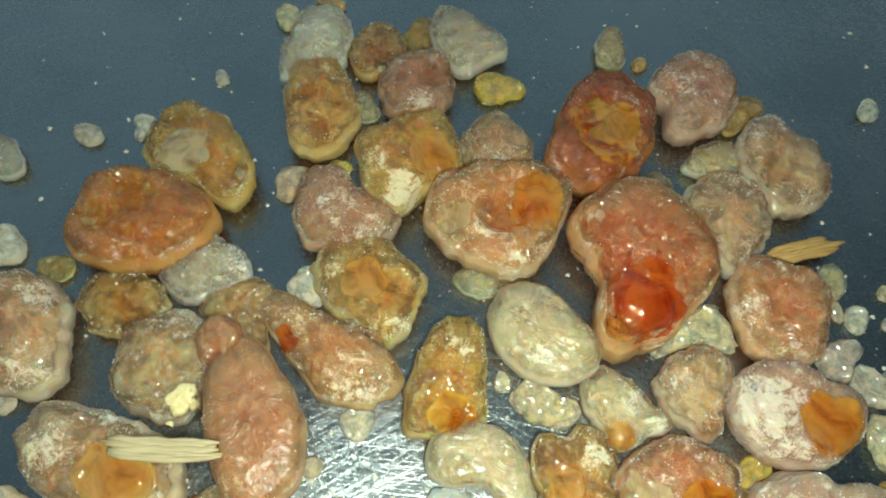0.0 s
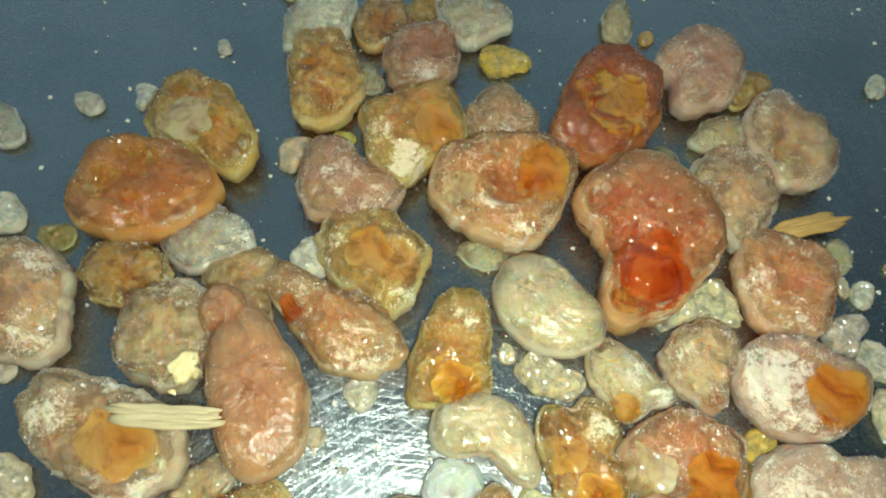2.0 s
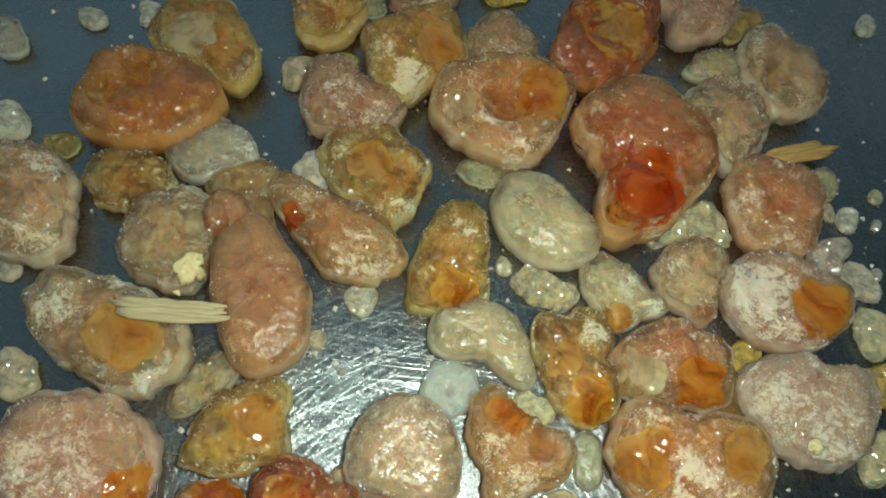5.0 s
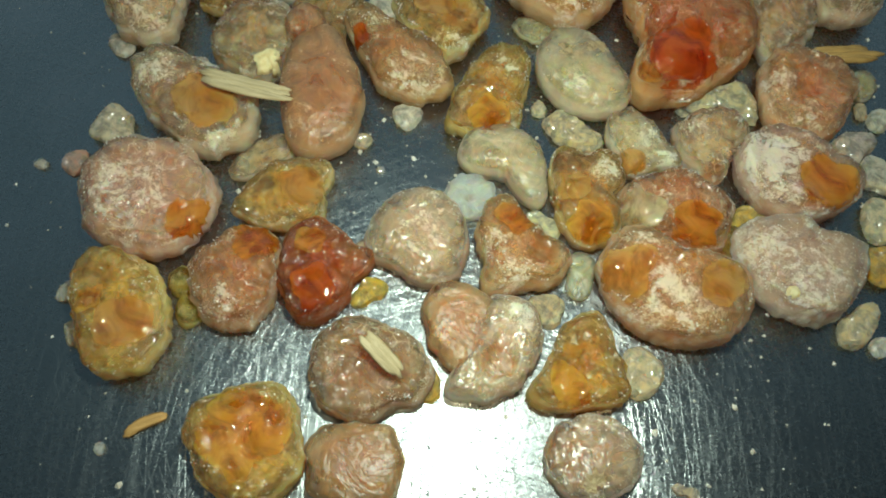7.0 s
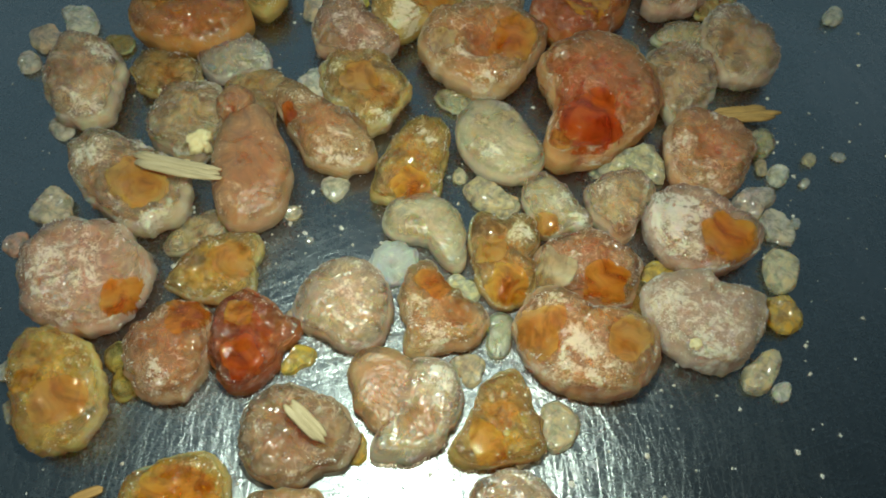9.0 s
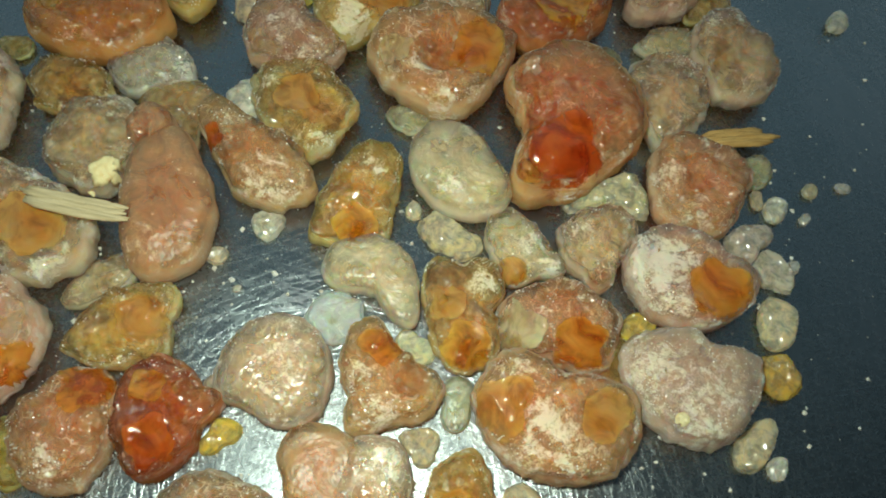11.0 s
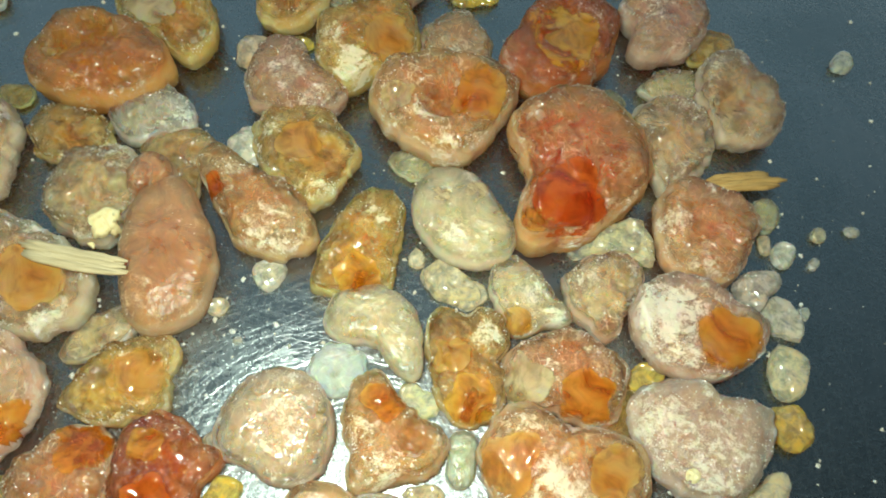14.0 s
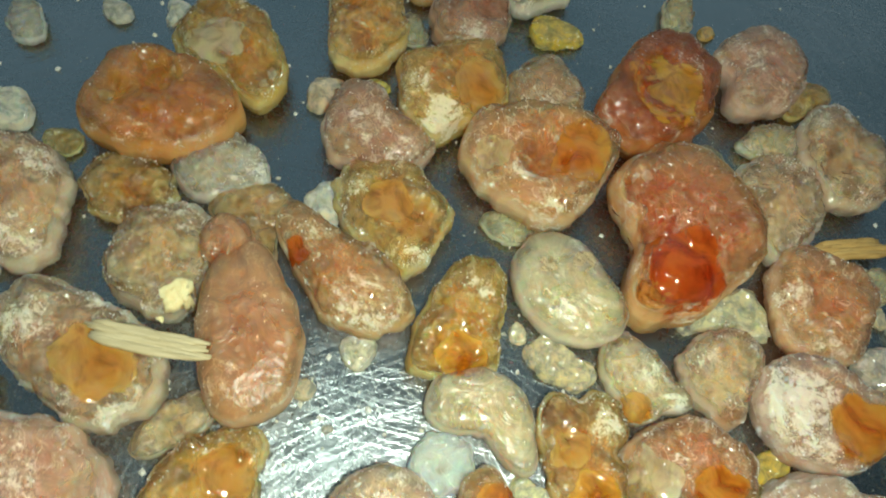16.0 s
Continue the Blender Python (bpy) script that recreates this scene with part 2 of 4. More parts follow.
def shiver(name, light, dark, deep, milk=0.4):
    """A splinter of clear gum: glassy facets round a faint pale milkiness."""
    n = Nodes(name + "_bit")
    cloud = n.noise(420, 4, 0.65, distort=0.4)
    body = n.vary(n.mix(n.span(cloud, 0.4, 0.62), tuple((1 - milk) * a + milk * w for a, w in zip(light, (0.97, 0.92, 0.78))), dark), 0.012, 0.1)
    n.set(Base_Color=body, Roughness=0.5, Specular_IOR_Level=0.0, Subsurface_Weight=1.0, Subsurface_Radius=(1.0, 0.8, 0.55), Subsurface_Scale=0.0015)
    chips = n.bump(n.math("ADD", n.noise(700, 0, 0.5), n.math("MULTIPLY", n.voronoi(900), 0.6)), 0.8, 0.0012)
    n.clear(n.span(cloud, 0.36, 0.64, 0.8, 0.35), n.mix(0.35, body, (1.0, 1.0, 0.95)), 0.6, chips)
    gloss(n, chips, 0.12, 3.0)
    return n.mat


CLEAR = {key: shiver(*TONES[key][:4], 0.1 if key in "GAO" else 0.4) for key in ("Y", "W", "C2", "G", "A", "O", "F", "M", "P", "C")}
CORE = {key: heart(*tone[:5]) for key, tone in TONES.items()}


def glaze(name, color, deep, clear=0.2, relief=0.5):
    """The clean, glassy face of a broken or molten spot of gum."""
    n = Nodes(name)
    n.set(Base_Color=n.mix(n.span(n.noise(140, 3, 0.5), 0.34, 0.66), color, deep), Roughness=0.5, Specular_IOR_Level=0.0, Subsurface_Weight=0.5,
          Subsurface_Radius=(1.0, 0.4, 0.1), Subsurface_Scale=0.003)
    edge = n.span(n.math("ADD", n.attr("fade"), n.math("MULTIPLY", n.math("SUBTRACT", n.noise(420, 4), 0.5), 0.35)), 0.02, 0.25, 1.0, 0.0)
    n.clear(n.math("MAXIMUM", edge, n.span(n.noise(200, 4, distort=1.0), 0.35, 0.7, clear * 0.7, clear * 1.3)), n.mix(edge, color, (1.0, 1.0, 1.0)))
    gloss(n, n.bump(n.noise(300, 2), 0.6 * relief, 0.002), 0.05, n.math("MULTIPLY", n.math("SUBTRACT", 1.0, edge), 1.5))
    return n.mat


GLAZE = {
    "gold": glaze("gold_glaze", (0.92, 0.52, 0.09), (0.84, 0.36, 0.03), 0.75, 1.6),
    "red": glaze("red_glaze", (0.72, 0.17, 0.02), (0.50, 0.07, 0.008), 0.65),
    "orange": glaze("orange_glaze", (0.84, 0.40, 0.07), (0.74, 0.25, 0.02), 0.72),
    "amber": glaze("amber_glaze", (0.78, 0.46, 0.14), (0.70, 0.32, 0.05), 0.65, 0.9),
    "clear": glaze("clear_glaze", (0.84, 0.72, 0.46), (0.78, 0.58, 0.28), 0.7, 1.2),
}


def powder(name, color, other, rough=0.75, relief=1.0):
    n = Nodes(name)
    n.set(Base_Color=n.mix(n.span(n.noise(700, 5, 0.7), 0.4, 0.66), color, other), Roughness=rough,
          Subsurface_Weight=0.3, Subsurface_Radius=(1.0, 0.7, 0.5), Subsurface_Scale=0.0015,
          Normal=n.bump(n.math("ADD", n.noise(500, 4), n.math("MULTIPLY", n.noise(2200, 3), 0.4)), 0.7 * relief, 0.0012))
    return n.mat


GRAIN_MAT = powder("crumb_grain", (0.82, 0.76, 0.66), (0.7, 0.6, 0.46), 0.3)
CHIP_MAT = powder("pale_bark_chip", (0.82, 0.68, 0.36), (0.74, 0.56, 0.26), 0.6, 0.6)
STAIN_MAT = powder("dark_inclusion", (0.36, 0.25, 0.13), (0.5, 0.38, 0.2), 0.35)


def fibre(name, color, other):
    n = Nodes(name)
    grain = n.noise(1.0, 4, 0.6, n.mapped(0, 120, 2600))
    n.set(Base_Color=n.mix(n.span(grain, 0.35, 0.65), color, other), Roughness=0.6, Normal=n.bump(grain, 0.6, 0.0006))
    return n.mat


WOOD_MAT = fibre("pale_splinter_wood", (0.60, 0.48, 0.28), (0.46, 0.35, 0.18))
TWIG_MAT = fibre("twig_bark", (0.62, 0.36, 0.12), (0.45, 0.24, 0.07))
BARK_MAT = fibre("golden_bark", (0.58, 0.36, 0.12), (0.40, 0.22, 0.06))


def steel():
    """Worn stainless steel: clouded, with fine scratches that run every way."""
    n = Nodes("scratched_steel")
    haze = n.noise(28, 4, 0.6)
    fine = n.noise(1400, 3, 0.6)
    lines = None
    for k in range(12):
        angle, long, thin, cut = 15 * k + 7 * math.sin(5 * k), 14 + 4 * (k % 4), 3500 + 450 * (k % 5), 0.64 + 0.012 * (k % 3)
        line = n.span(n.noise(1.0, 1, 0.5, n.mapped(angle, long, thin)), cut, cut + 0.06)
        lines = line if lines is None else n.math("ADD", lines, line)
    base = n.mix(n.span(haze, 0.35, 0.7), (0.285, 0.30, 0.30), (0.23, 0.255, 0.26))
    rough = n.math("ADD", n.span(haze, 0.3, 0.7, 0.22, 0.28), n.math("MULTIPLY", n.span(fine, 0.4, 0.7), 0.05))
    n.set(Base_Color=base, Metallic=1.0, Roughness=rough, Normal=n.bump(fine, 0.10, 0.0003, n.bump(lines, 0.2, 0.00022)))
    return n.mat


STEEL = steel()


# ---- mesh helpers ----
from mathutils.bvhtree import BVHTree

def mesh_of(name, verts, faces, material, smooth=True, fade=None):
    me = bpy.data.meshes.new(name)
    me.from_pydata([tuple(v) for v in verts], [], [tuple(f) for f in faces])
    me.materials.append(material)
    me.polygons.foreach_set("use_smooth", [smooth] * len(me.polygons))
    if fade:
        me.attributes.new("fade", "FLOAT", "POINT").data.foreach_set("value", fade)
    me.update()
    return me


def moulded(name, made, material, smooth=True):
    return mesh_of(name, made[0], made[1], material, smooth, made[2])


def part(name, me, parent, label=""):
    ob = new(name, me)
    ob.parent = parent
    return tagged(ob, label)


BALLS = {}


def ball(level):
    if level not in BALLS:
        bm = bmesh.new()
        bmesh.ops.create_icosphere(bm, subdivisions=level, radius=1)
        BALLS[level] = (np.array([v.co[:] for v in bm.verts]), np.array([[v.index for v in f.verts] for f in bm.faces]))
        bm.free()
    return BALLS[level]


def fractal(points, scale, shift, octaves=2):
    pts = points * scale + shift
    return np.array([noise.fractal(Vector(p), 0.9, 2.1, octaves, noise_basis="PERLIN_ORIGINAL") for p in pts])


def normals(verts, faces):
    a, b, c = (verts[faces[:, k]] for k in range(3))
    n = np.cross(b - a, c - a)
    out = np.zeros_like(verts)
    for k in range(3):
        np.add.at(out, faces[:, k], n)
    return out / (np.linalg.norm(out, axis=1, keepdims=True) + 1e-12)


def patch(tree, cx, cy, radius, rng, ragged, out, deep, top):
    """A closed lens of gum or crust moulded on the surface below it, round cx, cy; metres."""
    spokes, rings = 44, 10
    phase, size = rng.uniform(0, 6.28, 6), rng.normal(0, 1, 6) * ragged / np.array([1.2, 1.6, 2, 2.6, 3.2, 4])
    upper, lower, fade, reach = [], [], [], []
    for k in range(spokes):  # how far each spoke goes before the surface falls away
        a, far = 2 * math.pi * k / spokes, radius * 0.25
        while far < radius * 1.6:
            normal = tree.ray_cast(Vector((cx + math.cos(a) * far, cy + math.sin(a) * far, top)), Vector((0, 0, -1)))[1]
            if normal is None or normal.z < 0.12:
                break
            far += radius * 0.08
        reach.append(far)
    reach = [min(reach[k - 1], reach[k], reach[(k + 1) % spokes]) for k in range(spokes)]
    for i in range(rings + 1):
        for k in range(spokes if i else 1):
            a = 2 * math.pi * k / spokes
            edge = radius * max(0.3, 1 + sum(size[m] * math.sin((m + 2) * a + phase[m]) for m in range(6)))
            edge = min(edge, reach[k])
            t = i / rings
            x, y = cx + math.cos(a) * edge * t, cy + math.sin(a) * edge * t
            place, normal, _, _ = tree.ray_cast(Vector((x, y, top)), Vector((0, 0, -1)))
            if place is None:
                place, normal, _, _ = tree.find_nearest(Vector((x, y, 0.35 * top)))
            upper.append(place + normal * (out * (1 - t ** 4) - 0.00004))
            lower.append(place - normal * (deep * (1 - t * t) + 0.00006))
            fade.append(1 - t)
    at = lambda i, k: 0 if i == 0 else 1 + (i - 1) * spokes + k % spokes
    faces = []
    for i in range(rings):
        for k in range(spokes):
            faces.append((at(i, k), at(i + 1, k), at(i + 1, k + 1)) if i == 0 else (at(i, k), at(i + 1, k), at(i + 1, k + 1), at(i, k + 1)))
    m = len(upper)
    faces += [tuple(j + m for j in reversed(f)) for f in faces]
    faces += [(at(rings, k + 1), at(rings, k), at(rings, k) + m, at(rings, k + 1) + m) for k in range(spokes)]
    return upper + lower, faces, fade + [0.0] * m


def flakes(places, norms, rng, small, large):
    """Many little angular grains standing on a surface."""
    verts, faces = [], []
    for p, n in zip(places, norms):
        n = n / np.linalg.norm(n)
        u = np.cross(n, rng.normal(size=3))
        u /= np.linalg.norm(u)
        v = np.cross(n, u)
        s = small + (large - small) * rng.random() ** 3
        k, base = int(rng.integers(4, 6)), len(verts)
        for i in range(k):
            a = 2 * math.pi * (i + rng.uniform(-0.3, 0.3)) / k
            verts.append(p + s * rng.uniform(0.6, 1.2) * (math.cos(a) * u + math.sin(a) * v) - n * s * 0.2)
        verts.append(p + n * s * rng.uniform(0.4, 0.9) + (u * rng.uniform(-0.4, 0.4) + v * rng.uniform(-0.4, 0.4)) * s)
        faces += [(base + i, base + (i + 1) % k, base + k) for i in range(k)]
    return verts, faces


CRAG = {"C": 1.3, "C2": 2.0, "G": 1.5, "A": 1.2, "OB": 0.3, "M": 0.35, "MP": 0.6, "OD": 0.7, "AG": 1.0, "X": 1.0, "F": 1.1, "W": 1.1, "Y": 1.2}
LOOK = {
    "P": "dusty pink frosted", "B": "rose-brown frosted", "X": "grey-pink white-crusted", "O": "translucent orange", "OD": "deep orange domed",
    "OP": "orange-pink powdery", "OB": "smooth peach-orange", "R": "dark red glossy", "RP": "red and coral glossy", "PR": "small coral pink",
    "A": "cracked amber", "AG": "golden amber glossy", "G": "bright golden", "T": "tan translucent", "C": "clouded pinkish clear",
    "C2": "sparkling clear yellow", "Y": "pale yellow clear", "W": "whitish clear", "F": "round frosted white", "M": "milky cream smooth", "MP": "milky peach round",
}
BITS = {"bead": "resin_bead", "crumb": "resin_crumb", "shard": "resin_shard", "tiny": "resin_chip"}
PART_WORDS = {"gold": "glassy gold window", "red": "glassy deep red pocket", "orange": "glassy orange face",
              "amber": "glassy amber hollow", "clear": "clear glassy window"}
COUNT = [0]


def lump(kind, look_of, x, y, r, h, waves, spots=()):
    """One piece of gum lying on the tray: x, y, mean radius r, height h and outline waves in mm; spots at local x, y with a radius in mm."""
    COUNT[0] += 1
    rng = np.random.default_rng(100 + COUNT[0])
    glassy = kind in BITS or kind in ('clear_small', 'pale_piece', 'gold_shard', 'gold_nugget') or look_of == 'C2'
    h *= 0.82
    sphere, faces = ball((2 if r < 2.2 else 3) if glassy else 5 if r > 6 else 4)
    p = sphere.copy()
    crag = CRAG.get(look_of, 1.0)
    for _ in range(int(rng.integers(8, 14)) if crag > 0.5 else 2):  # broken facets
        d = rng.normal(size=3)
        d[2] = abs(d[2]) * 0.8 + (0.15 if glassy else 0.5)
        d /= np.linalg.norm(d)
        over = np.maximum(p @ d - (rng.uniform(0.5, 0.8) if glassy else rng.uniform(0.74, 0.92)), 0)
        p -= (over * 0.95 * min(crag, 1.0))[:, None] * d
    angle, rho = np.arctan2(p[:, 1], p[:, 0]), np.hypot(p[:, 0], p[:, 1])
    edge = np.full(len(p), float(r))
    for k in range(0, len(waves), 2):
        m = k // 2 + 1
        edge += waves[k] * np.cos(m * angle) + (waves[k + 1] if k + 1 < len(waves) else 0.0) * np.sin(m * angle)
    ragged = np.array([noise.fractal(Vector((4.5 * math.cos(a), 4.5 * math.sin(a), COUNT[0] * 7.3)), 0.8, 2.0, 4) for a in angle])
    edge *= 1 + 0.06 * min(crag, 1.3) * ragged
    flat = 1.02 * edge * rho ** 0.42 / np.maximum(rho, 1e-6)
    up = np.where(p[:, 2] > 0, 0.42 + 0.58 * np.abs(p[:, 2]) ** 0.62, 0.42 * (1 - np.minimum(1, 1.35 * np.abs(p[:, 2])) ** 0.8))
    v = np.stack([p[:, 0] * flat, p[:, 1] * flat, up * h], 1)
    shift = rng.uniform(-50, 50, 3)
    rough = fractal(sphere, 1.6, shift, 2) * 0.09 + fractal(sphere, 3.6, shift + 9, 2) * 0.04 + (0.3 - np.abs(fractal(sphere, 6.0, shift + 20, 3))) * 0.045 + fractal(sphere, 15.0, shift + 60, 2) * 0.012
    calm = np.clip(up * 3, 0, 1)
    for what, sx, sy, sr in spots:
        if what.startswith("pocket"):
            calm *= 1 - 0.9 * np.clip((1.5 - np.hypot(v[:, 0] - sx, v[:, 1] - sy) / sr) / 0.4, 0, 1) * (up > 0.35)
    if glassy:
        calm *= 0.25
    way = sphere * np.array([0.55, 0.55, 1.0])
    v += way * (rough * crag * r * calm)[:, None]
    deep, crust = np.zeros(len(v)), np.zeros(len(v))
    masks = []
    for what, sx, sy, sr in spots:
        far = np.hypot(v[:, 0] - sx, v[:, 1] - sy) / sr + fractal(sphere, 5.0, shift + 31, 2) * 0.35
        w = np.clip((1.25 - far) / 0.5, 0, 1) * (up > 0.35)
        w = w * w * (3 - 2 * w)
        if what == "deep":
            deep = np.maximum(deep, w)
            v[:, 2] -= w * h * 0.18
        elif what == "crust":
            crust = np.maximum(crust, 0.7 * w)
        elif what == "cap":
            crust = np.maximum(crust, 1.1 * w)
        else:
            masks.append((what, w))
            if what.startswith("pocket"):
                v[:, 2] -= np.clip(w, 0, 1) * h * 0.12
    lit_brink = np.exp(-(((np.hypot(sphere[:, 0], sphere[:, 1]) - 0.93) / 0.07) ** 2)) * (up > 0.38)  # a pale edge: light through the thin rim, put in as white crust
    crust = np.maximum(crust, 0.55 * lit_brink * np.clip(0.6 + fractal(sphere, 4.0, shift + 90, 3), 0, 1) * (1 - deep))
    v[:, 2] -= v[:, 2].min()
    v *= 0.001
    body = bpy.data.meshes.new("resin_lump")
    body.from_pydata(v.tolist(), [], faces.tolist())
    body.materials.append(CLEAR[look_of] if glassy and look_of in CLEAR else GUM[look_of])
    body.polygons.foreach_set("use_smooth", [not glassy] * len(faces))
    rim = np.where(up < 0.42, 0.25 + up, np.clip((np.hypot(sphere[:, 0], sphere[:, 1]) - 0.86) / 0.14, 0, 1))  # thin, milky towards the edge, its lit brightness put in as paleness
    for key, values in (("deep", deep), ("crust", crust), ("rim", rim)):
        body.attributes.new(key, "FLOAT", "POINT").data.foreach_set("value", values.astype(np.float32))
    ob = new(BITS.get(kind, "resin_lump" if r > 4.2 else "resin_chip"), body)
    ob.location = (x * 0.001, y * 0.001, 0.0001)
    noun = {"bead": "gum bead", "crumb": "gum crumb", "shard": "gum shard"}.get(kind, "gum resin lump" if r > 4.2 else "gum resin chip")
    extra = next((" with " + PART_WORDS[w.split("_")[1]] for w, _ in masks if "_" in w), "")
    if not extra:
        extra = " with sunken deep-coloured hollow" if deep.max() > 0.5 else " with white powdery patches" if crust.max() > 0.5 else " on scratched steel"
    tagged(ob, LOOK[look_of] + " " + noun + extra, "gum resin", "gum pieces on the tray")
    norms = normals(v, faces)
    tree = BVHTree.FromPolygons(v.tolist(), faces.tolist())
    top = v[:, 2].max() + 0.002
    for what, sx, sy, sr in spots:
        mm = (sx * 0.001, sy * 0.001, sr * 0.00125)
        if what.startswith("pocket"):
            tone = what.split("_")[1]
            part("pocket", moulded("pocket", patch(tree, *mm, rng, 0.12, 0.0004, 0.0014, top), GLAZE[tone]), ob, PART_WORDS[tone])
        elif what == "chip":
            part("bark_chip", moulded("bark_chip", patch(tree, *mm, rng, 0.05, 0.0005, 0.0006, top), CHIP_MAT), ob, "flat pale yellow bark chip")
        elif what == "dark":
            part("inclusion", moulded("inclusion", patch(tree, *mm, rng, 0.35, 0.00006, 0.0006, top), STAIN_MAT), ob, "dark brown bark inclusion")
    if r > 2.6 and not glassy and look_of != 'F':  # the denser middle inside
        inner, mid = ball(4)
        grow = rng.uniform(0.87, 0.92) - (0.04 if look_of in ('C', 'W', 'Y', 'MP') else 0.0)
        where = np.array([tree.ray_cast(Vector((0, 0, h * 0.00038)), Vector(q * (1, 1, 0.7)).normalized())[3] or r * 0.001 for q in inner])
        ways = inner * (1, 1, 0.7)
        ways /= np.linalg.norm(ways, axis=1, keepdims=True)
        dents = np.clip(grow + fractal(inner, 2.6, shift + 44, 4) * 0.22, 0.5, 0.97)
        spot = ways * (where * dents)[:, None] + np.array([0, 0, h * 0.00038])
        core = mesh_of("core", spot, mid.tolist(), CORE[look_of])
        core.attributes.new("edge_glow", "FLOAT", "POINT").data.foreach_set("value", np.hypot(ways[:, 0], ways[:, 1]).astype(np.float32) ** 2)
        part("core", core, ob, "denser cloudy core")
    if r > 4.2:  # loose powder grains stuck on top; the white specks also stand for glints
        weight = (0.25 + crust) * np.clip((norms[:, 2] - 0.3) * 2, 0, 1) * (1 - 0.8 * deep)
        for what, w in masks:
            weight *= 1 - 0.9 * w
        frost = fractal(sphere, 3.5, shift + 77, 4)
        weight *= np.clip(frost - np.quantile(frost, 0.35), 0, None) ** 1.5 + 0.004
        much = int(r * {"OB": 9, "M": 8, "OD": 14, "AG": 22, "R": 14, "RP": 12, "X": 80, "P": 60, "W": 45, "F": 60, "MP": 30}.get(look_of, 45))
        pick = rng.choice(len(v), much, p=weight / weight.sum())
        tagged(part("powder", mesh_of("powder", *flakes(v[pick], norms[pick], rng, 0.00005, 0.00021), GRAIN_MAT, False), ob, "white powder grains doubling as glints"), kind="stuff")
    return ob


def splinter(name, label, category, a, b, width, thick, material, seed, strands=5, bow=0.0):
    """A torn sliver of fibres from a to b, metres."""
    rng = np.random.default_rng(seed)
    a, b = np.array(a), np.array(b)
    way = (b - a) / np.linalg.norm(b - a)
    side = np.cross((0, 0, 1), way)
    side /= np.linalg.norm(side)
    lift = np.cross(way, side)
    length = np.linalg.norm(b - a)
    origin = (a + b) / 2
    turn = Matrix((way, side, lift)).transposed().to_4x4()
    ob = new(name)
    ob.matrix_world = Matrix.Translation(origin) @ turn
    for s in range(strands):
        verts, faces = [], []
        off = (s - (strands - 1) / 2) / strands * width
        t0, t1 = rng.uniform(0, 0.16), rng.uniform(0.8, 1.0)
        w, th = width / strands * rng.uniform(1.3, 1.9), thick * rng.uniform(0.4, 0.54)
        base, rings = 0, 9
        for i in range(rings):
            t = t0 + (t1 - t0) * i / (rings - 1)
            taper = 0.25 + 0.75 * min(1, 6 * min(i / (rings - 1), 1 - i / (rings - 1)) + 0.05)
            mid = a + way * length * t + side * (off + bow * math.sin(math.pi * t) + rng.normal() * width * 0.035) + lift * rng.normal() * thick * 0.06
            for k in range(6):
                c = 2 * math.pi * k / 6
                verts.append(mid + side * math.cos(c) * w * taper + lift * math.sin(c) * th * taper)
        for i in range(rings - 1):
            for k in range(6):
                faces.append((base + i * 6 + k, base + i * 6 + (k + 1) % 6, base + i * 6 + 6 + (k + 1) % 6, base + i * 6 + 6 + k))
        faces += [tuple(base + k for k in range(5, -1, -1)), tuple(base + rings * 6 - 6 + k for k in range(6))]
        local = [turn.inverted() @ Vector(p - origin) for p in verts]
        part("fibre", mesh_of("fibre", local, faces, material), ob)
    return tagged(ob, label, category)


# ---- the tray ----
tray = bmesh.new()
bmesh.ops.create_cube(tray, size=1.0)
bmesh.ops.scale(tray, vec=(0.9, 0.7, 0.0015), verts=tray.verts)
bmesh.ops.translate(tray, vec=(0.05, 0.05, -0.00075), verts=tray.verts)
me = bpy.data.meshes.new("ground")
tray.to_mesh(me)
tray.free()
me.materials.append(STEEL)
tagged(new("ground", me), "scratched worn stainless steel tray bottom", "tray", kind="structure")

# ---- the gum pieces ----
lump("top_frost", "W", 24.0, 111.6, 7.1, 6.6, (0.1, 0.1, -0.8, 0.9, 0.5, -0.5, -0.5, -0.5, -0.3, 0.4, 0.3, 0.2, -0.0, -0.2, -0.2, 0.1, 0.2, 0.1), [("crust", 0.2, -0.2, 4.3)])
lump("tiny", "Y", 17.1, 118.8, 2.9, 2.4, (0.0, 0.0, -0.3, -0.3, -0.1, 0.1))
lump("tiny", "A", 24.6, 124.0, 3.0, 2.5, (-0.0, -0.0, -0.1, -0.4, -0.1, -0.3))
lump("amber_block", "A", 27.2, 96.0, 8.5, 8.6, (0.1, 0.0, -1.9, -0.9, 0.4, 0.2, 0.3, 0.1, 0.0, -0.1, -0.0, 0.1, -0.1, 0.0, 0.0, -0.1, 0.1, 0.1), [("deep", -2.7, 1.8, 2.5), ("deep", 4.2, 0.0, 2.0), ("deep", 1.6, -6.5, 2.0)])
lump("amber_round", "A", 35.8, 111.2, 5.9, 5.4, (0.0, 0.0, -0.6, 0.3, 0.2, -0.1, 0.1, -0.2, -0.1, -0.0, 0.0, 0.1), [("deep", 0.2, -1.8, 3.0)])
lump("amber_small", "O", 43.6, 116.9, 3.7, 2.7, (-0.0, -0.0, -0.8, 0.2, -0.2, -0.1, 0.2, -0.0, 0.1, -0.0, 0.1, 0.1))
lump("pink_dark", "B", 44.0, 103.1, 7.3, 8.3, (0.0, 0.0, -0.4, 0.4, 0.1, -0.1, -0.2, -0.3, -0.1, 0.0, 0.1, 0.1, 0.0, -0.1, -0.1, 0.1, -0.1, 0.0), [("deep", 4.0, 1.5, 3.1), ("crust", 0.9, -4.7, 2.9)])
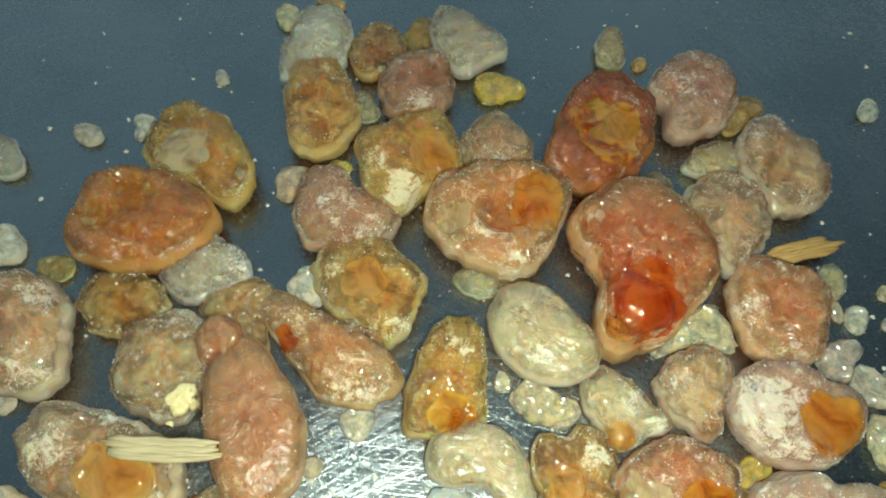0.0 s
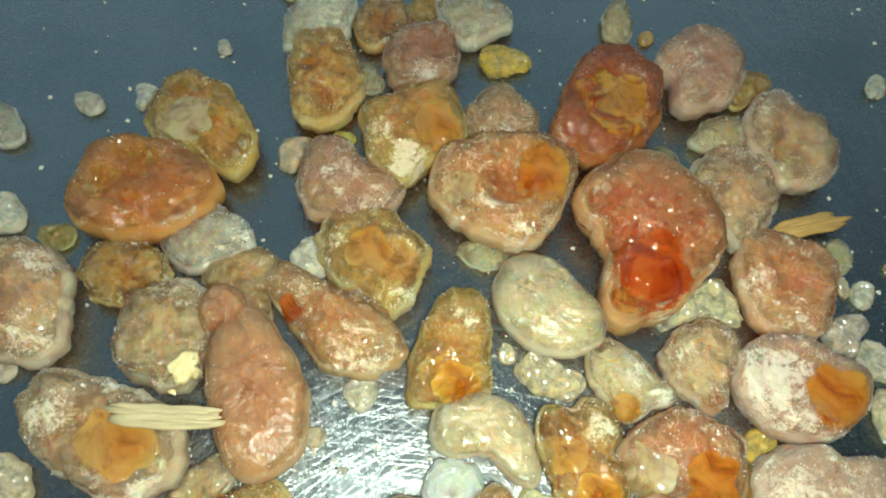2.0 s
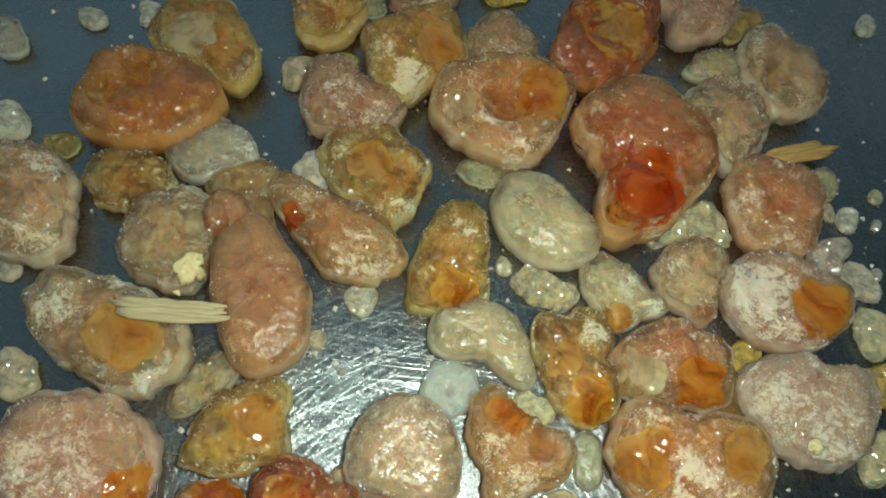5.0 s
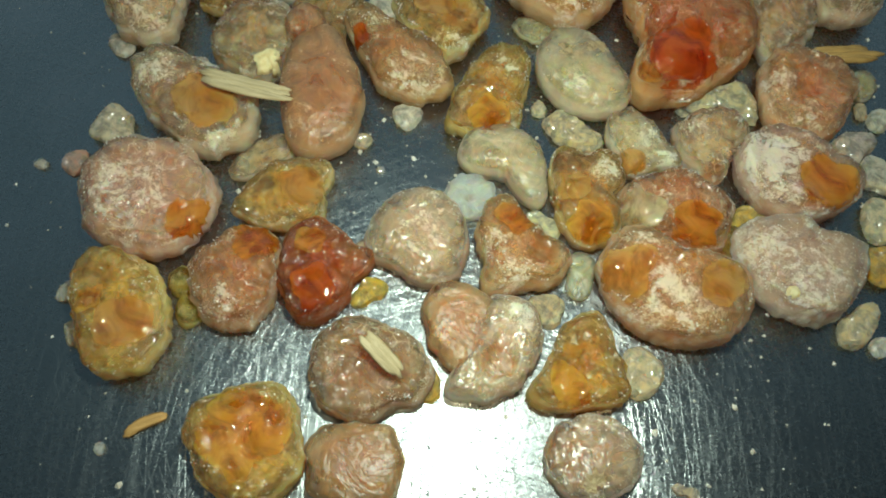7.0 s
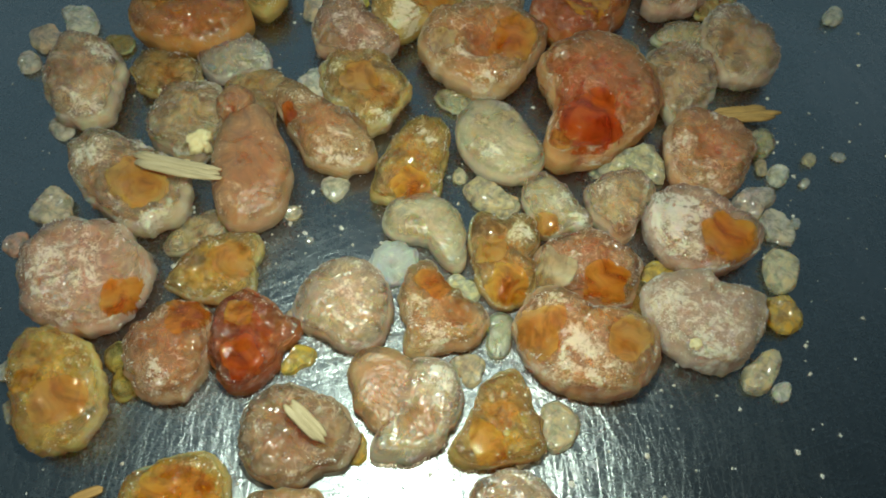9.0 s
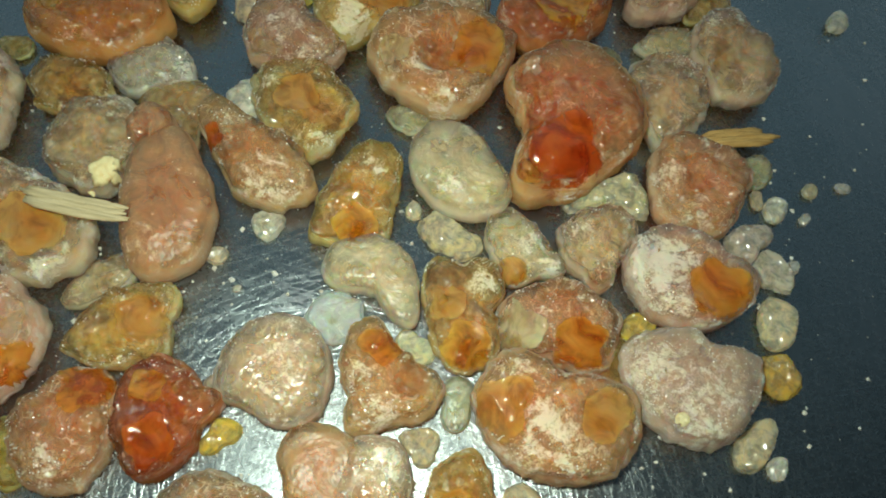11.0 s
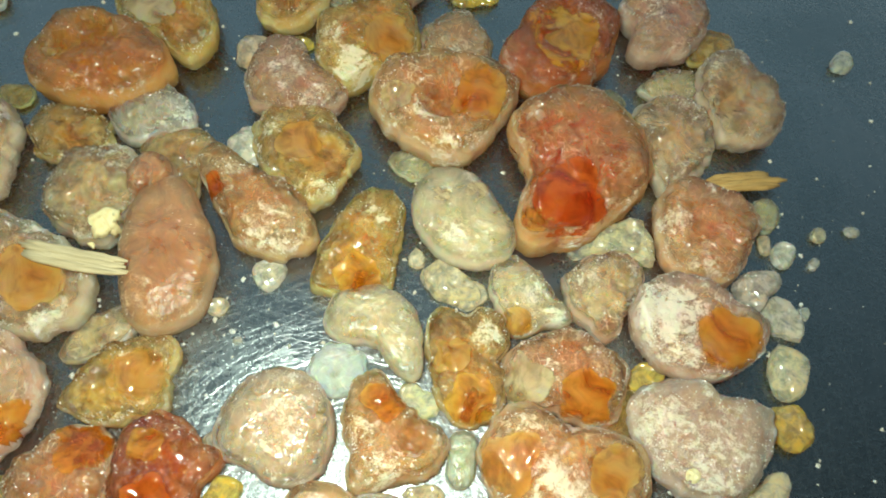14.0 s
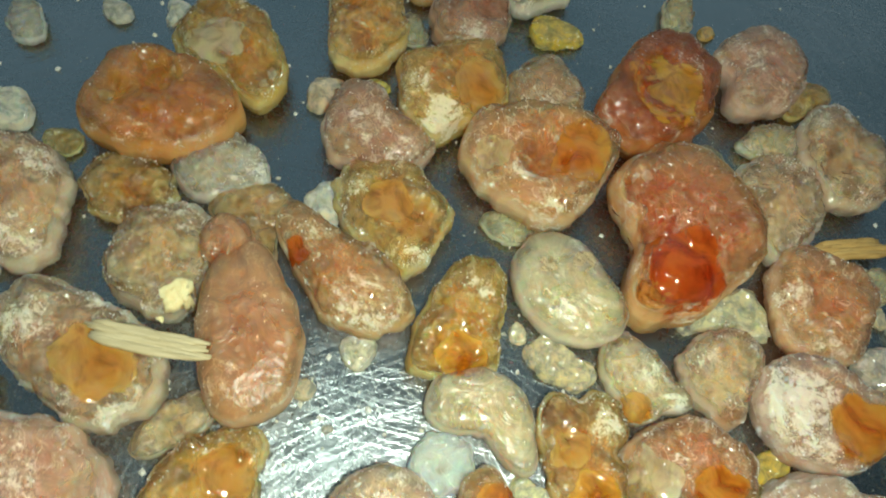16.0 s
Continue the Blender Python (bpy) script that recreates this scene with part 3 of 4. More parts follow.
lump("clear_white", "W", 52.3, 115.1, 7.1, 7.0, (-0.0, -0.1, -0.2, -1.0, 0.8, 0.1, 0.3, -0.0, 0.1, -0.2, 0.1, -0.1, -0.0, 0.0, 0.1, -0.0, 0.0, -0.0))
lump("gold_nugget", "G", 59.5, 105.7, 4.3, 3.6, (-0.1, 0.0, 0.8, 0.2, 0.6, 0.1, 0.2, 0.1, 0.1, 0.1, 0.1))
lump("dull", "Y", 35.1, 98.7, 2.9, 1.8, (0.0, -0.1, -0.7, -0.7, 0.2, -0.1))
lump("tri_amber", "O", 44.4, 85.9, 9.2, 11.7, (-0.0, 0.0, -0.2, 1.3, 0.0, 0.4, 0.3, -0.7, -0.0, -0.1, 0.1, -0.1, 0.1, 0.1, -0.0, -0.1, -0.1, -0.0), [("pocket_amber", 4.4, -1.4, 3.9), ("cap", -0.5, -8.3, 3.2), ("crust", -5.7, -3.9, 2.7)])
lump("pink_peak", "B", 59.8, 90.4, 6.7, 7.6, (-0.0, -0.0, -0.1, -0.3, 0.2, -0.6, 0.1, -0.2, -0.1, 0.1, -0.1, -0.1, -0.1, -0.0, -0.0, 0.0, -0.1, 0.1), [("crust", -0.5, -3.8, 3.5)])
lump("red_dark", "R", 78.5, 94.9, 10.8, 13.2, (0.1, -0.0, -1.8, 1.5, 0.3, -0.3, -0.1, 0.0, 0.1, 0.2, -0.2, -0.1, -0.0, 0.1, 0.1, -0.2, -0.1, -0.0), [("pocket_gold", -0.2, -2.6, 5.6), ("pocket_orange", -4.8, -13.0, 2.3), ("crust", 3.5, 3.0, 2.9), ("crust", 4.7, -5.3, 2.4)])
lump("pale_top", "Y", 81.3, 117.6, 4.0, 3.7, (-0.0, -0.0, -1.3, 0.1, -0.1, -0.1, 0.2, -0.1, 0.1, 0.1))
lump("tiny", "O", 87.4, 115.4, 1.8, 1.5, (-0.0, 0.0, 0.1, 0.2, 0.1, 0.1))
lump("pink_round", "P", 96.4, 106.1, 8.6, 9.9, (0.0, 0.1, -0.7, 0.4, -0.0, 0.6, 0.2, -0.5, -0.4, 0.2, 0.2, 0.1, -0.0, -0.1, 0.0, -0.0, -0.1, 0.0), [("crust", -1.8, -0.7, 3.2)])
lump("brown_behind", "A", 106.3, 104.8, 3.7, 3.1, (0.1, 0.2, -0.3, 1.1, 0.5, -0.1, -0.3, -0.1, -0.1, 0.3, 0.1, -0.1))
lump("craggy_clear", "C", 111.3, 92.0, 8.4, 9.2, (0.0, -0.1, -1.1, -1.0, 0.3, -0.1, 0.3, 0.2, -0.3, -0.0, -0.3, 0.0, 0.1, -0.2, 0.0, -0.1, 0.0, 0.1), [("deep", -2.4, -3.5, 2.5), ("crust", -5.9, 5.1, 2.6)])
lump("yellow_dull", "Y", 99.7, 93.1, 4.5, 4.0, (0.1, 0.0, 0.7, 0.7, -0.1, -0.2, -0.1, 0.1, 0.1, -0.1, -0.0, 0.0, 0.1, -0.1, -0.0, 0.0, 0.1, 0.0))
lump("pink_clear", "C", 100.6, 80.1, 7.8, 8.0, (0.0, 0.1, -0.9, -0.4, -0.2, 0.7, 0.3, -0.1, -0.0, -0.2, -0.2, 0.0, 0.1, 0.1, 0.1, -0.1, 0.0, -0.1))
lump("grey_dull", "Y", 88.9, 87.7, 2.6, 1.6, (0.0, 0.1, 0.5, 0.3, 0.1, -0.3))
lump("big_red", "RP", 84.7, 69.7, 12.7, 13.8, (0.4, 0.3, -2.2, -0.3, 1.0, 1.3, 0.2, -1.0, -0.4, 0.3, 0.2, 0.2, 0.1, -0.3, -0.3, 0.1, 0.1, 0.1), [("pocket_red", -0.5, -9.0, 5.6), ("deep", -7.8, 3.6, 3.2), ("pocket_orange", -4.7, -13.1, 2.2), ("crust", -7.2, -18.3, 1.9), ("deep", -5.3, -2.8, 2.7), ("crust", -10.3, 0.1, 1.6)])
lump("bowl", "OP", 60.8, 76.4, 11.3, 12.6, (-0.0, -0.1, 0.6, 0.9, -0.7, 0.5, 0.0, 0.3, -0.1, 0.0, 0.0, 0.0, -0.1, -0.1, -0.0, 0.0, -0.0, 0.0), [("pocket_orange", 5.8, 0.4, 4.3), ("pocket_clear", -7.6, -3.4, 2.4), ("crust", -3.2, -5.3, 2.2), ("crust", 2.3, -12.6, 3.5), ("crust", 11.2, -2.1, 1.7), ("deep", 0.5, -1.3, 3.7)])
lump("pink_left", "B", 34.1, 74.2, 7.9, 8.9, (-0.2, -0.2, 0.6, -1.0, 1.1, -0.4, 0.2, 0.1, 0.0, -0.0, 0.1, -0.1, 0.1, -0.1, 0.1), [("crust", -0.5, -0.1, 3.7), ("crust", 5.6, -4.2, 2.7)])
lump("clear_small", "Y", 24.2, 80.8, 3.5, 3.6, (-0.0, 0.0, -0.2, 0.5, -0.1, 0.2, -0.0, -0.0, -0.1, -0.1))
lump("tiny", "G", 32.2, 85.2, 1.9, 1.6, (0.0, -0.0, 0.4, 0.0, -0.0, 0.1))
lump("ring_orange", "O", 8.4, 83.3, 8.8, 9.5, (-0.1, 0.3, 0.8, -1.8, -0.5, -0.8, -0.5, 0.2, -0.2, 0.2, 0.2, 0.2, 0.1, -0.0, -0.1, -0.1, -0.1, -0.1), [("pocket_clear", -2.2, -1.7, 4.0), ("deep", 5.0, -4.9, 3.6), ("deep", -4.7, 3.9, 2.3)])
lump("tiny", "W", -4.2, 89.7, 2.6, 2.2, (-0.0, 0.1, -0.5, 0.0, 0.2, 0.4))
lump("orange_dome", "OD", 1.7, 68.5, 10.2, 12.3, (-0.1, 0.0, 1.5, 0.2, 0.5, -0.1, -0.0, 0.3, 0.3, 0.0, -0.0, 0.1, 0.2, 0.1, -0.0, -0.0, 0.0, 0.0), [("deep", -0.8, 2.4, 3.6), ("deep", -5.5, -1.7, 2.2)])
lump("white_clear", "W", 13.4, 61.9, 6.2, 6.4, (-0.1, 0.0, 0.8, 0.4, 0.4, 0.0, 0.3, 0.0, 0.1, -0.1, 0.0, -0.0, 0.0, 0.0, 0.0, -0.1, 0.1), [("crust", 5.2, 1.2, 2.2)])
lump("amber_bowl", "A", 1.8, 55.1, 6.2, 5.1, (-0.0, -0.0, 0.8, -0.2, 0.2, 0.3, -0.0, -0.1, 0.0, 0.0, 0.0, -0.0, -0.0, -0.1, 0.0, 0.0, 0.1, -0.1), [("deep", 2.4, -2.3, 2.4)])
lump("clear_far", "W", -26.0, 80.1, 3.6, 3.0, (-0.0, -0.0, -0.3, -0.9, 0.1, -0.1, -0.1, 0.1, 0.0, -0.1, -0.1, 0.1))
lump("crumb", "W", -13.7, 87.1, 2.7, 1.9, (0.0, 0.0, 0.2, -0.3))
lump("crumb", "W", 7.0, 102.7, 1.8, 1.3, (0.0, -0.0, -0.2, -0.3, 0.1))
lump("pale_piece", "W", -21.0, 63.8, 4.0, 3.3, (0.0, -0.0, 0.2, -0.6, 0.0, 0.1, 0.1, -0.3, -0.1, 0.2, -0.1))
lump("pale_piece", "Y", -25.4, 57.7, 3.7, 3.1, (-0.0, -0.0, 0.4, -0.5, 0.1, -0.0, 0.1, -0.0, -0.1, -0.0, -0.0, -0.2))
lump("pale_piece", "W", -26.4, 51.4, 2.8, 2.3, (-0.0, -0.0, -0.0, -0.5, 0.1))
lump("dull", "A", -11.1, 60.7, 2.7, 1.7, (0.0, -0.0, 0.4, -0.1, -0.2))
lump("sparkle_left", "C", -11.5, 48.4, 8.8, 10.0, (-0.1, 0.1, -1.1, -1.5, -0.4, 0.0, -0.0, 0.2, -0.1, 0.1, 0.0, -0.0, 0.0, 0.0, 0.1), [("crust", 4.4, -6.0, 3.1), ("crust", 2.8, 4.5, 2.6)])
lump("clear_small", "W", -13.2, 38.6, 2.6, 1.9, (0.0, 0.0, 0.3, -0.5, -0.0, 0.1))
lump("tan_ridge", "T", 20.6, 56.8, 5.2, 4.9, (-0.0, 0.1, 1.2, 0.3, 0.2, -0.2, 0.2, 0.1, 0.1, -0.1, 0.1, 0.1))
lump("tan_lump", "C", 11.0, 45.3, 8.0, 8.6, (-0.1, 0.0, -0.8, -0.2, -0.4, -0.1, -0.3, 0.0, 0.1, 0.1), [("chip", 5.8, -6.1, 2.3), ("chip", 3.2, -9.6, 1.2)])
lump("pink_bulb", "PR", 19.3, 49.1, 3.8, 11.2, (-0.0, 0.0, -0.2, 0.3, 0.1, 0.2), [("deep", 0.2, -3.5, 1.5)])
lump("neck", "T", 22.0, 52.0, 4.0, 4.8, (0.0, 0.0, -0.3, -1.0, -0.1, 0.1, -0.3, 0.2, 0.1, 0.0, -0.1))
lump("bean", "OB", 26.3, 37.4, 9.2, 10.6, (0.1, -0.1, -2.1, -1.9, 0.3, 0.1, 0.2, 0.6, -0.2, -0.1, 0.0, -0.1, 0.1, 0.1, 0.1, 0.1))
lump("orange_pink", "OP", 35.9, 49.7, 8.2, 8.3, (0.2, -0.3, 1.3, -2.6, 0.2, 0.6, -0.5, -0.8, 0.4, -0.1, -0.4, 0.2, 0.1, -0.2, 0.0, 0.2, -0.2, -0.1), [("pocket_red", -7.0, 0.6, 1.7), ("crust", 4.7, -4.0, 4.2), ("crust", -5.4, 4.0, 2.2)])
lump("yellow_craggy", "A", 40.2, 61.5, 8.5, 8.8, (0.0, 0.1, 0.3, -1.2, -0.4, 0.0, -0.1, 0.2, 0.3, 0.4, 0.1, -0.0, 0.0, -0.1, -0.0, -0.0, -0.1, -0.0), [("pocket_amber", -0.6, -0.5, 3.2), ("deep", 5.0, -2.2, 3.1), ("crust", 5.8, -7.8, 2.6), ("crust", -5.9, 1.3, 2.1)])
lump("clear_small", "W", 30.1, 61.3, 3.6, 3.3, (-0.0, -0.0, -0.6, 0.0, -0.2, -0.2, -0.0, -0.0, 0.0, -0.0, 0.1, 0.1))
lump("thin_pale", "Y", 60.6, 65.2, 4.2, 2.3, (0.0, -0.1, 1.7, 0.4, -0.1, 0.1, 0.3, 0.2, -0.2, 0.1, 0.1))
lump("pale_oval", "M", 68.5, 55.6, 8.1, 8.7, (-0.1, -0.0, 0.3, -1.4, 0.2, -0.3, -0.0, -0.2, -0.0, -0.1), [("dark", 1.4, 4.4, 1.6), ("dark", -3.9, 1.5, 1.1), ("crust", -0.7, -3.7, 2.6)])
# the gold pocket low on the teardrop stands for light focused inside it
lump("teardrop", "O", 54.3, 46.8, 7.7, 8.6, (0.0, -0.1, -1.8, 0.6, -0.0, -0.7, -0.2, -0.3, 0.0, 0.3, 0.1, 0.1, -0.1, 0.0, 0.0, 0.1, 0.0, -0.1), [("pocket_gold", 1.4, -6.5, 3.5), ("deep", -2.6, -6.0, 2.5), ("crust", 1.5, 4.1, 2.1)])
lump("pink_orange", "OP", 107.6, 63.7, 8.8, 9.5, (0.0, 0.0, -0.6, 0.1, 0.1, 0.3, -0.3, -0.0, -0.0, 0.1, 0.1), [("crust", -5.7, -1.8, 2.7), ("crust", -0.7, -7.4, 2.2), ("deep", -0.8, -1.4, 1.8)])
lump("bead_amber", "Y", 118.0, 70.6, 3.2, 2.9, (0.0, -0.0, -0.2, 0.4, -0.1, -0.1))
lump("tiny", "Y", 118.9, 65.7, 1.6, 1.3, (0.0, 0.0, -0.4, -0.1, -0.0, 0.1))
lump("bead", "W", 122.0, 64.4, 2.4, 2.0, (-0.0, -0.0, -0.2, 0.2))
lump("bead", "Y", 128.0, 69.9, 1.6, 1.6, (0.0, 0.0, -0.1, 0.2))
lump("bead", "W", 133.8, 72.2, 1.3, 1.0, (0.0, 0.0, 0.2, 0.1))
lump("bead", "W", 127.4, 64.3, 1.2, 1.0, (-0.0, 0.0, -0.1, 0.2))
lump("crumb", "W", 132.1, 109.1, 2.5, 1.8, (0.0, -0.0, -0.2, 0.4, 0.0, -0.1))
lump("shard", "Y", 63.0, 48.3, 1.7, 1.4, (0.0, 0.0, -0.2, -0.1))
lump("shard", "C2", 69.7, 45.3, 4.0, 2.9, (-0.1, -0.1, 0.7, -0.7, 0.4, -0.0, 0.0, -0.1, 0.1, -0.1, 0.1, -0.1))
lump("ridge_white", "Y", 81.0, 45.1, 5.8, 6.4, (-0.1, -0.1, 0.1, -1.2, 0.6, -0.0, 0.2, -0.3, 0.0, -0.4, -0.1, -0.2, -0.1, -0.1, -0.1, -0.1, -0.1, -0.1), [("cap", 0.5, 0.1, 2.6), ("cap", 5.5, -3.3, 1.7), ("pocket_amber", -0.6, -5.0, 2.2)])
lump("pale_lump", "C", 92.9, 49.3, 6.4, 7.6, (-0.1, 0.0, -0.7, 0.6, -0.5, 0.4, 0.1, 0.2, 0.2, -0.1, 0.0, -0.2, -0.1, -0.0, 0.0, 0.1, -0.0, -0.0), [("crust", -2.7, -0.1, 2.6), ("deep", 1.0, -7.5, 1.9)])
lump("sparkle_yellow", "C2", 94.2, 59.1, 5.0, 3.8, (0.3, 0.7, 1.8, 1.2, -0.2, -1.2, 0.1, 0.2, 0.5, -0.9, -0.4, -0.0, 0.2, 0.1, -0.4, -0.2, -0.1, 0.3))
lump("half_white", "P", 107.7, 46.4, 9.0, 10.3, (-0.1, -0.1, 1.1, -0.2, 0.5, 0.2, 0.4, 0.2, 0.2, 0.2, -0.0, 0.2, -0.1, 0.1, -0.1, 0.0, -0.1, -0.0), [("cap", -6.2, 0.2, 5.3), ("pocket_orange", 4.5, -2.1, 4.6), ("crust", -4.6, -6.5, 4.2)])
lump("shard", "W", 118.0, 57.2, 3.9, 3.2, (-0.1, -0.0, -0.1, 0.9, -0.2, 0.4, -0.1, 0.2, -0.0, -0.1, -0.1))
lump("shard", "W", 122.4, 52.6, 3.6, 2.9, (-0.0, -0.0, 0.1, -0.2, 0.1, -0.2, -0.1, 0.1, -0.1, 0.1, 0.1))
lump("tiny", "W", 125.9, 54.8, 1.2, 1.0, (-0.0, -0.0, -0.1, 0.0, -0.1))
lump("shard", "Y", 123.5, 44.1, 4.0, 3.3, (0.0, 0.0, -0.7, 0.1, 0.1, 0.0, 0.1, -0.0, -0.1))
lump("gold_nugget", "G", 124.1, 35.3, 3.7, 3.8, (-0.0, -0.0, 0.1, -0.2, 0.0, -0.1, 0.1, -0.1, 0.1, 0.0, -0.1))
lump("shard", "Y", 121.3, 24.1, 3.6, 2.7, (-0.1, -0.1, -0.8, 1.1, -0.3, 0.0, -0.1, -0.3, 0.1, -0.1, 0.1))
lump("shard", "W", 124.9, 21.5, 1.8, 1.5, (0.0, 0.0, -0.1, 0.2))
lump("cream_pebble", "M", 60.3, 34.9, 6.3, 7.4, (-0.0, 0.6, 1.7, -1.1, -0.6, -0.9, -0.4, -0.1, -0.4, 0.1, -0.1, 0.3, 0.2, 0.2, 0.1, 0.0, 0.1, -0.1))
lump("flower", "F", 56.0, 27.3, 4.2, 3.8, (0.0, -0.0, 0.1, -0.0, -0.0, -0.0, 0.0, 0.1, 0.0, 0.0, 0.0, 0.0, 0.0, 0.0, 0.1, 0.05, 0.12, 0.05), [("deep", 0.3, -0.7, 1.0)])
lump("brown_chunk", "A", 74.7, 32.7, 7.5, 7.3, (-0.1, 0.1, -1.6, -0.8, -0.6, 0.3, -0.2, -0.3, 0.2, -0.2, -0.1, 0.1, -0.1, -0.2, 0.1, -0.1, 0.1, 0.0), [("deep", -4.2, 3.1, 2.9), ("pocket_gold", 1.6, -5.8, 3.3), ("cap", 1.6, 3.8, 2.2), ("deep", -4.0, -3.0, 2.0), ("pocket_amber", -2.6, -0.0, 2.4)])
lump("pink_amber", "OP", 89.3, 34.1, 8.1, 8.9, (0.0, 0.1, 1.4, 0.1, -0.2, -0.6, -0.1, 0.3, -0.0, 0.1, -0.1, 0.1, -0.1, 0.1, 0.0, 0.1, 0.0, 0.0), [("pocket_orange", 3.0, -3.5, 3.7), ("pocket_clear", -6.7, -3.0, 3.5), ("crust", -1.4, -0.6, 2.8), ("crust", 4.9, 1.1, 2.0)])
lump("tiny", "G", 101.4, 37.8, 2.6, 2.2, (-0.0, 0.1, 0.1, 0.8, 0.2))
lump("crusty_right", "X", 109.5, 29.6, 9.3, 10.0, (0.0, -0.1, 1.0, -0.5, 0.0, 0.7, -0.3, 0.2, -0.3, 0.2, -0.2, -0.2, 0.1, -0.1, 0.0, -0.0, 0.0, 0.0), [("crust", -5.9, -1.2, 6.0), ("crust", 0.6, -3.5, 5.5), ("crust", 4.2, 1.4, 2.8), ("chip", -1.6, -6.2, 0.8)])
lump("big_lower", "OP", 91.1, 19.7, 10.1, 12.7, (0.0, -0.3, 2.1, -0.2, -0.0, 0.9, -0.3, 0.1, 0.0, -0.1, 0.0, 0.2, -0.1, -0.0, -0.0, -0.1, 0.0, -0.0), [("pocket_amber", -8.7, -1.0, 3.9), ("cap", -0.9, -0.7, 3.0), ("pocket_amber", 5.9, 1.3, 3.4), ("crust", -4.8, -7.3, 3.4), ("crust", 3.2, -4.8, 3.5), ("crust", -7.4, 4.6, 2.2)])
lump("amber_behind", "O", 97.0, 30.1, 5.2, 4.8, (0.0, 0.0, 0.3, -0.5, -0.3, -0.1, 0.0, -0.0, -0.0, -0.1, 0.2, -0.1), [("deep", 1.0, -2.8, 3.2)])
lump("tri_orange", "OP", 65.9, 19.2, 7.2, 8.5, (0.0, -0.2, 0.1, -1.0, 1.4, 0.5, 0.2, -0.1, -0.3, -0.1, 0.2, 0.2, 0.0, 0.1, -0.1, 0.1, -0.0, 0.0), [("pocket_orange", -1.2, 4.6, 2.8), ("crust", 0.4, -4.8, 3.4), ("crust", -2.9, -1.3, 2.7), ("deep", 4.0, 0.5, 2.7)])
lump("milky_small", "M", 76.9, 19.2, 3.1, 2.3, (0.0, 0.0, -1.0, -0.2, -0.0, 0.2))
lump("clear_small", "Y", 72.8, 12.5, 2.5, 1.8, (0.0, -0.0, 0.2, 0.2, -0.2, 0.1))
lump("pale_round", "MP", 50.7, 17.0, 8.1, 8.3, (0.0, 0.0, 0.3, -0.3, -0.2, -0.4, -0.2, 0.2, 0.1, -0.0, -0.1, 0.0, 0.0, 0.1), [("crust", 0.8, -0.1, 3.7)])
lump("red_low", "R", 37.3, 7.0, 7.4, 9.0, (-0.1, 0.0, -0.8, -0.2, 0.0, 0.7, -0.1, 0.5, -0.2, 0.1, -0.2, -0.0, -0.2, -0.0, -0.1, -0.1, -0.0, -0.1), [("pocket_orange", -2.4, 2.9, 2.1), ("pocket_red", 0.7, -4.0, 3.0), ("deep", 3.7, 2.1, 2.7)])
lump("gold_shard", "G", 45.3, 6.5, 2.6, 1.9, (0.0, 0.1, -0.1, 0.6, 0.4, 0.1))
lump("amber_lump", "A", 27.4, 18.0, 7.0, 7.0, (0.0, -0.0, 0.1, 1.0, -0.1, -0.5, -0.2, -0.4, 0.1, -0.3, -0.1, -0.1, 0.0, 0.0, 0.1, 0.0, -0.0, 0.1), [("pocket_amber", 2.6, 1.2, 3.2), ("crust", -0.4, 2.3, 1.4)])
lump("clear_piece", "C", 20.6, 23.9, 4.1, 3.5, (-0.0, 0.1, -0.1, 1.5, 0.2, 0.1, -0.4, -0.1, -0.0, 0.1, 0.1))
lump("clear_big", "C", 6.4, 29.4, 9.6, 10.7, (0.1, -0.1, 1.9, -1.9, 0.0, 0.5, -0.2, -0.1, 0.2, -0.0, -0.2, 0.1, 0.0, -0.1, -0.1, 0.0, -0.1, -0.1), [("pocket_amber", 3.5, -1.5, 4.4), ("crust", -6.6, 1.7, 3.3), ("crust", 9.0, -8.0, 3.2)])
lump("pale_piece", "M", -6.3, 22.1, 3.8, 3.1, (-0.0, -0.0, -0.1, -0.3, 0.2, -0.3, -0.2, 0.1, -0.0, -0.1, 0.0, -0.2))
lump("big_pink", "P", 6.4, 10.6, 10.7, 10.7, (0.0, -0.0, 0.8, -0.4, -0.1, 0.4, -0.1, -0.1, -0.1, 0.2, -0.0, 0.1, -0.0, -0.0, 0.0, 0.0, 0.0, 0.0), [("pocket_orange", 9.9, -3.2, 3.4), ("crust", -0.7, -1.3, 5.8)])
lump("pale_piece", "P", -9.6, 14.0, 2.4, 1.8, (-0.0, 0.0, -0.2, -0.1, -0.1, -0.1))
lump("glossy_amber", "AG", 10.6, -8.2, 8.6, 9.1, (0.1, 0.0, -0.4, -1.9, 0.0, 0.3, -0.2, 0.0, 0.2, 0.0, -0.1, -0.0, -0.0, -0.0, -0.0, 0.0, 0.0, -0.1), [("pocket_amber", 2.8, -2.2, 3.7), ("deep", -4.8, 3.8, 2.6), ("pocket_gold", -3.6, -0.4, 1.9)])
lump("tiny", "W", -0.2, -7.4, 1.7, 1.3, (0.0, -0.0, -0.3, -0.1, 0.1, -0.1))
lump("tiny", "Y", 4.3, -13.2, 1.9, 1.4, (-0.0, -0.0, 0.0, -0.6, 0.1))
lump("tan_low", "OP", 25.3, 2.2, 7.7, 8.2, (-0.0, -0.0, -0.9, -0.2, -0.4, -0.1, 0.2, -0.1, -0.0, -0.0, 0.0, -0.0, -0.0, 0.1, 0.0, 0.0, 0.0, -0.1), [("pocket_orange", 1.3, 5.7, 3.2), ("crust", -0.2, -4.6, 3.0)])
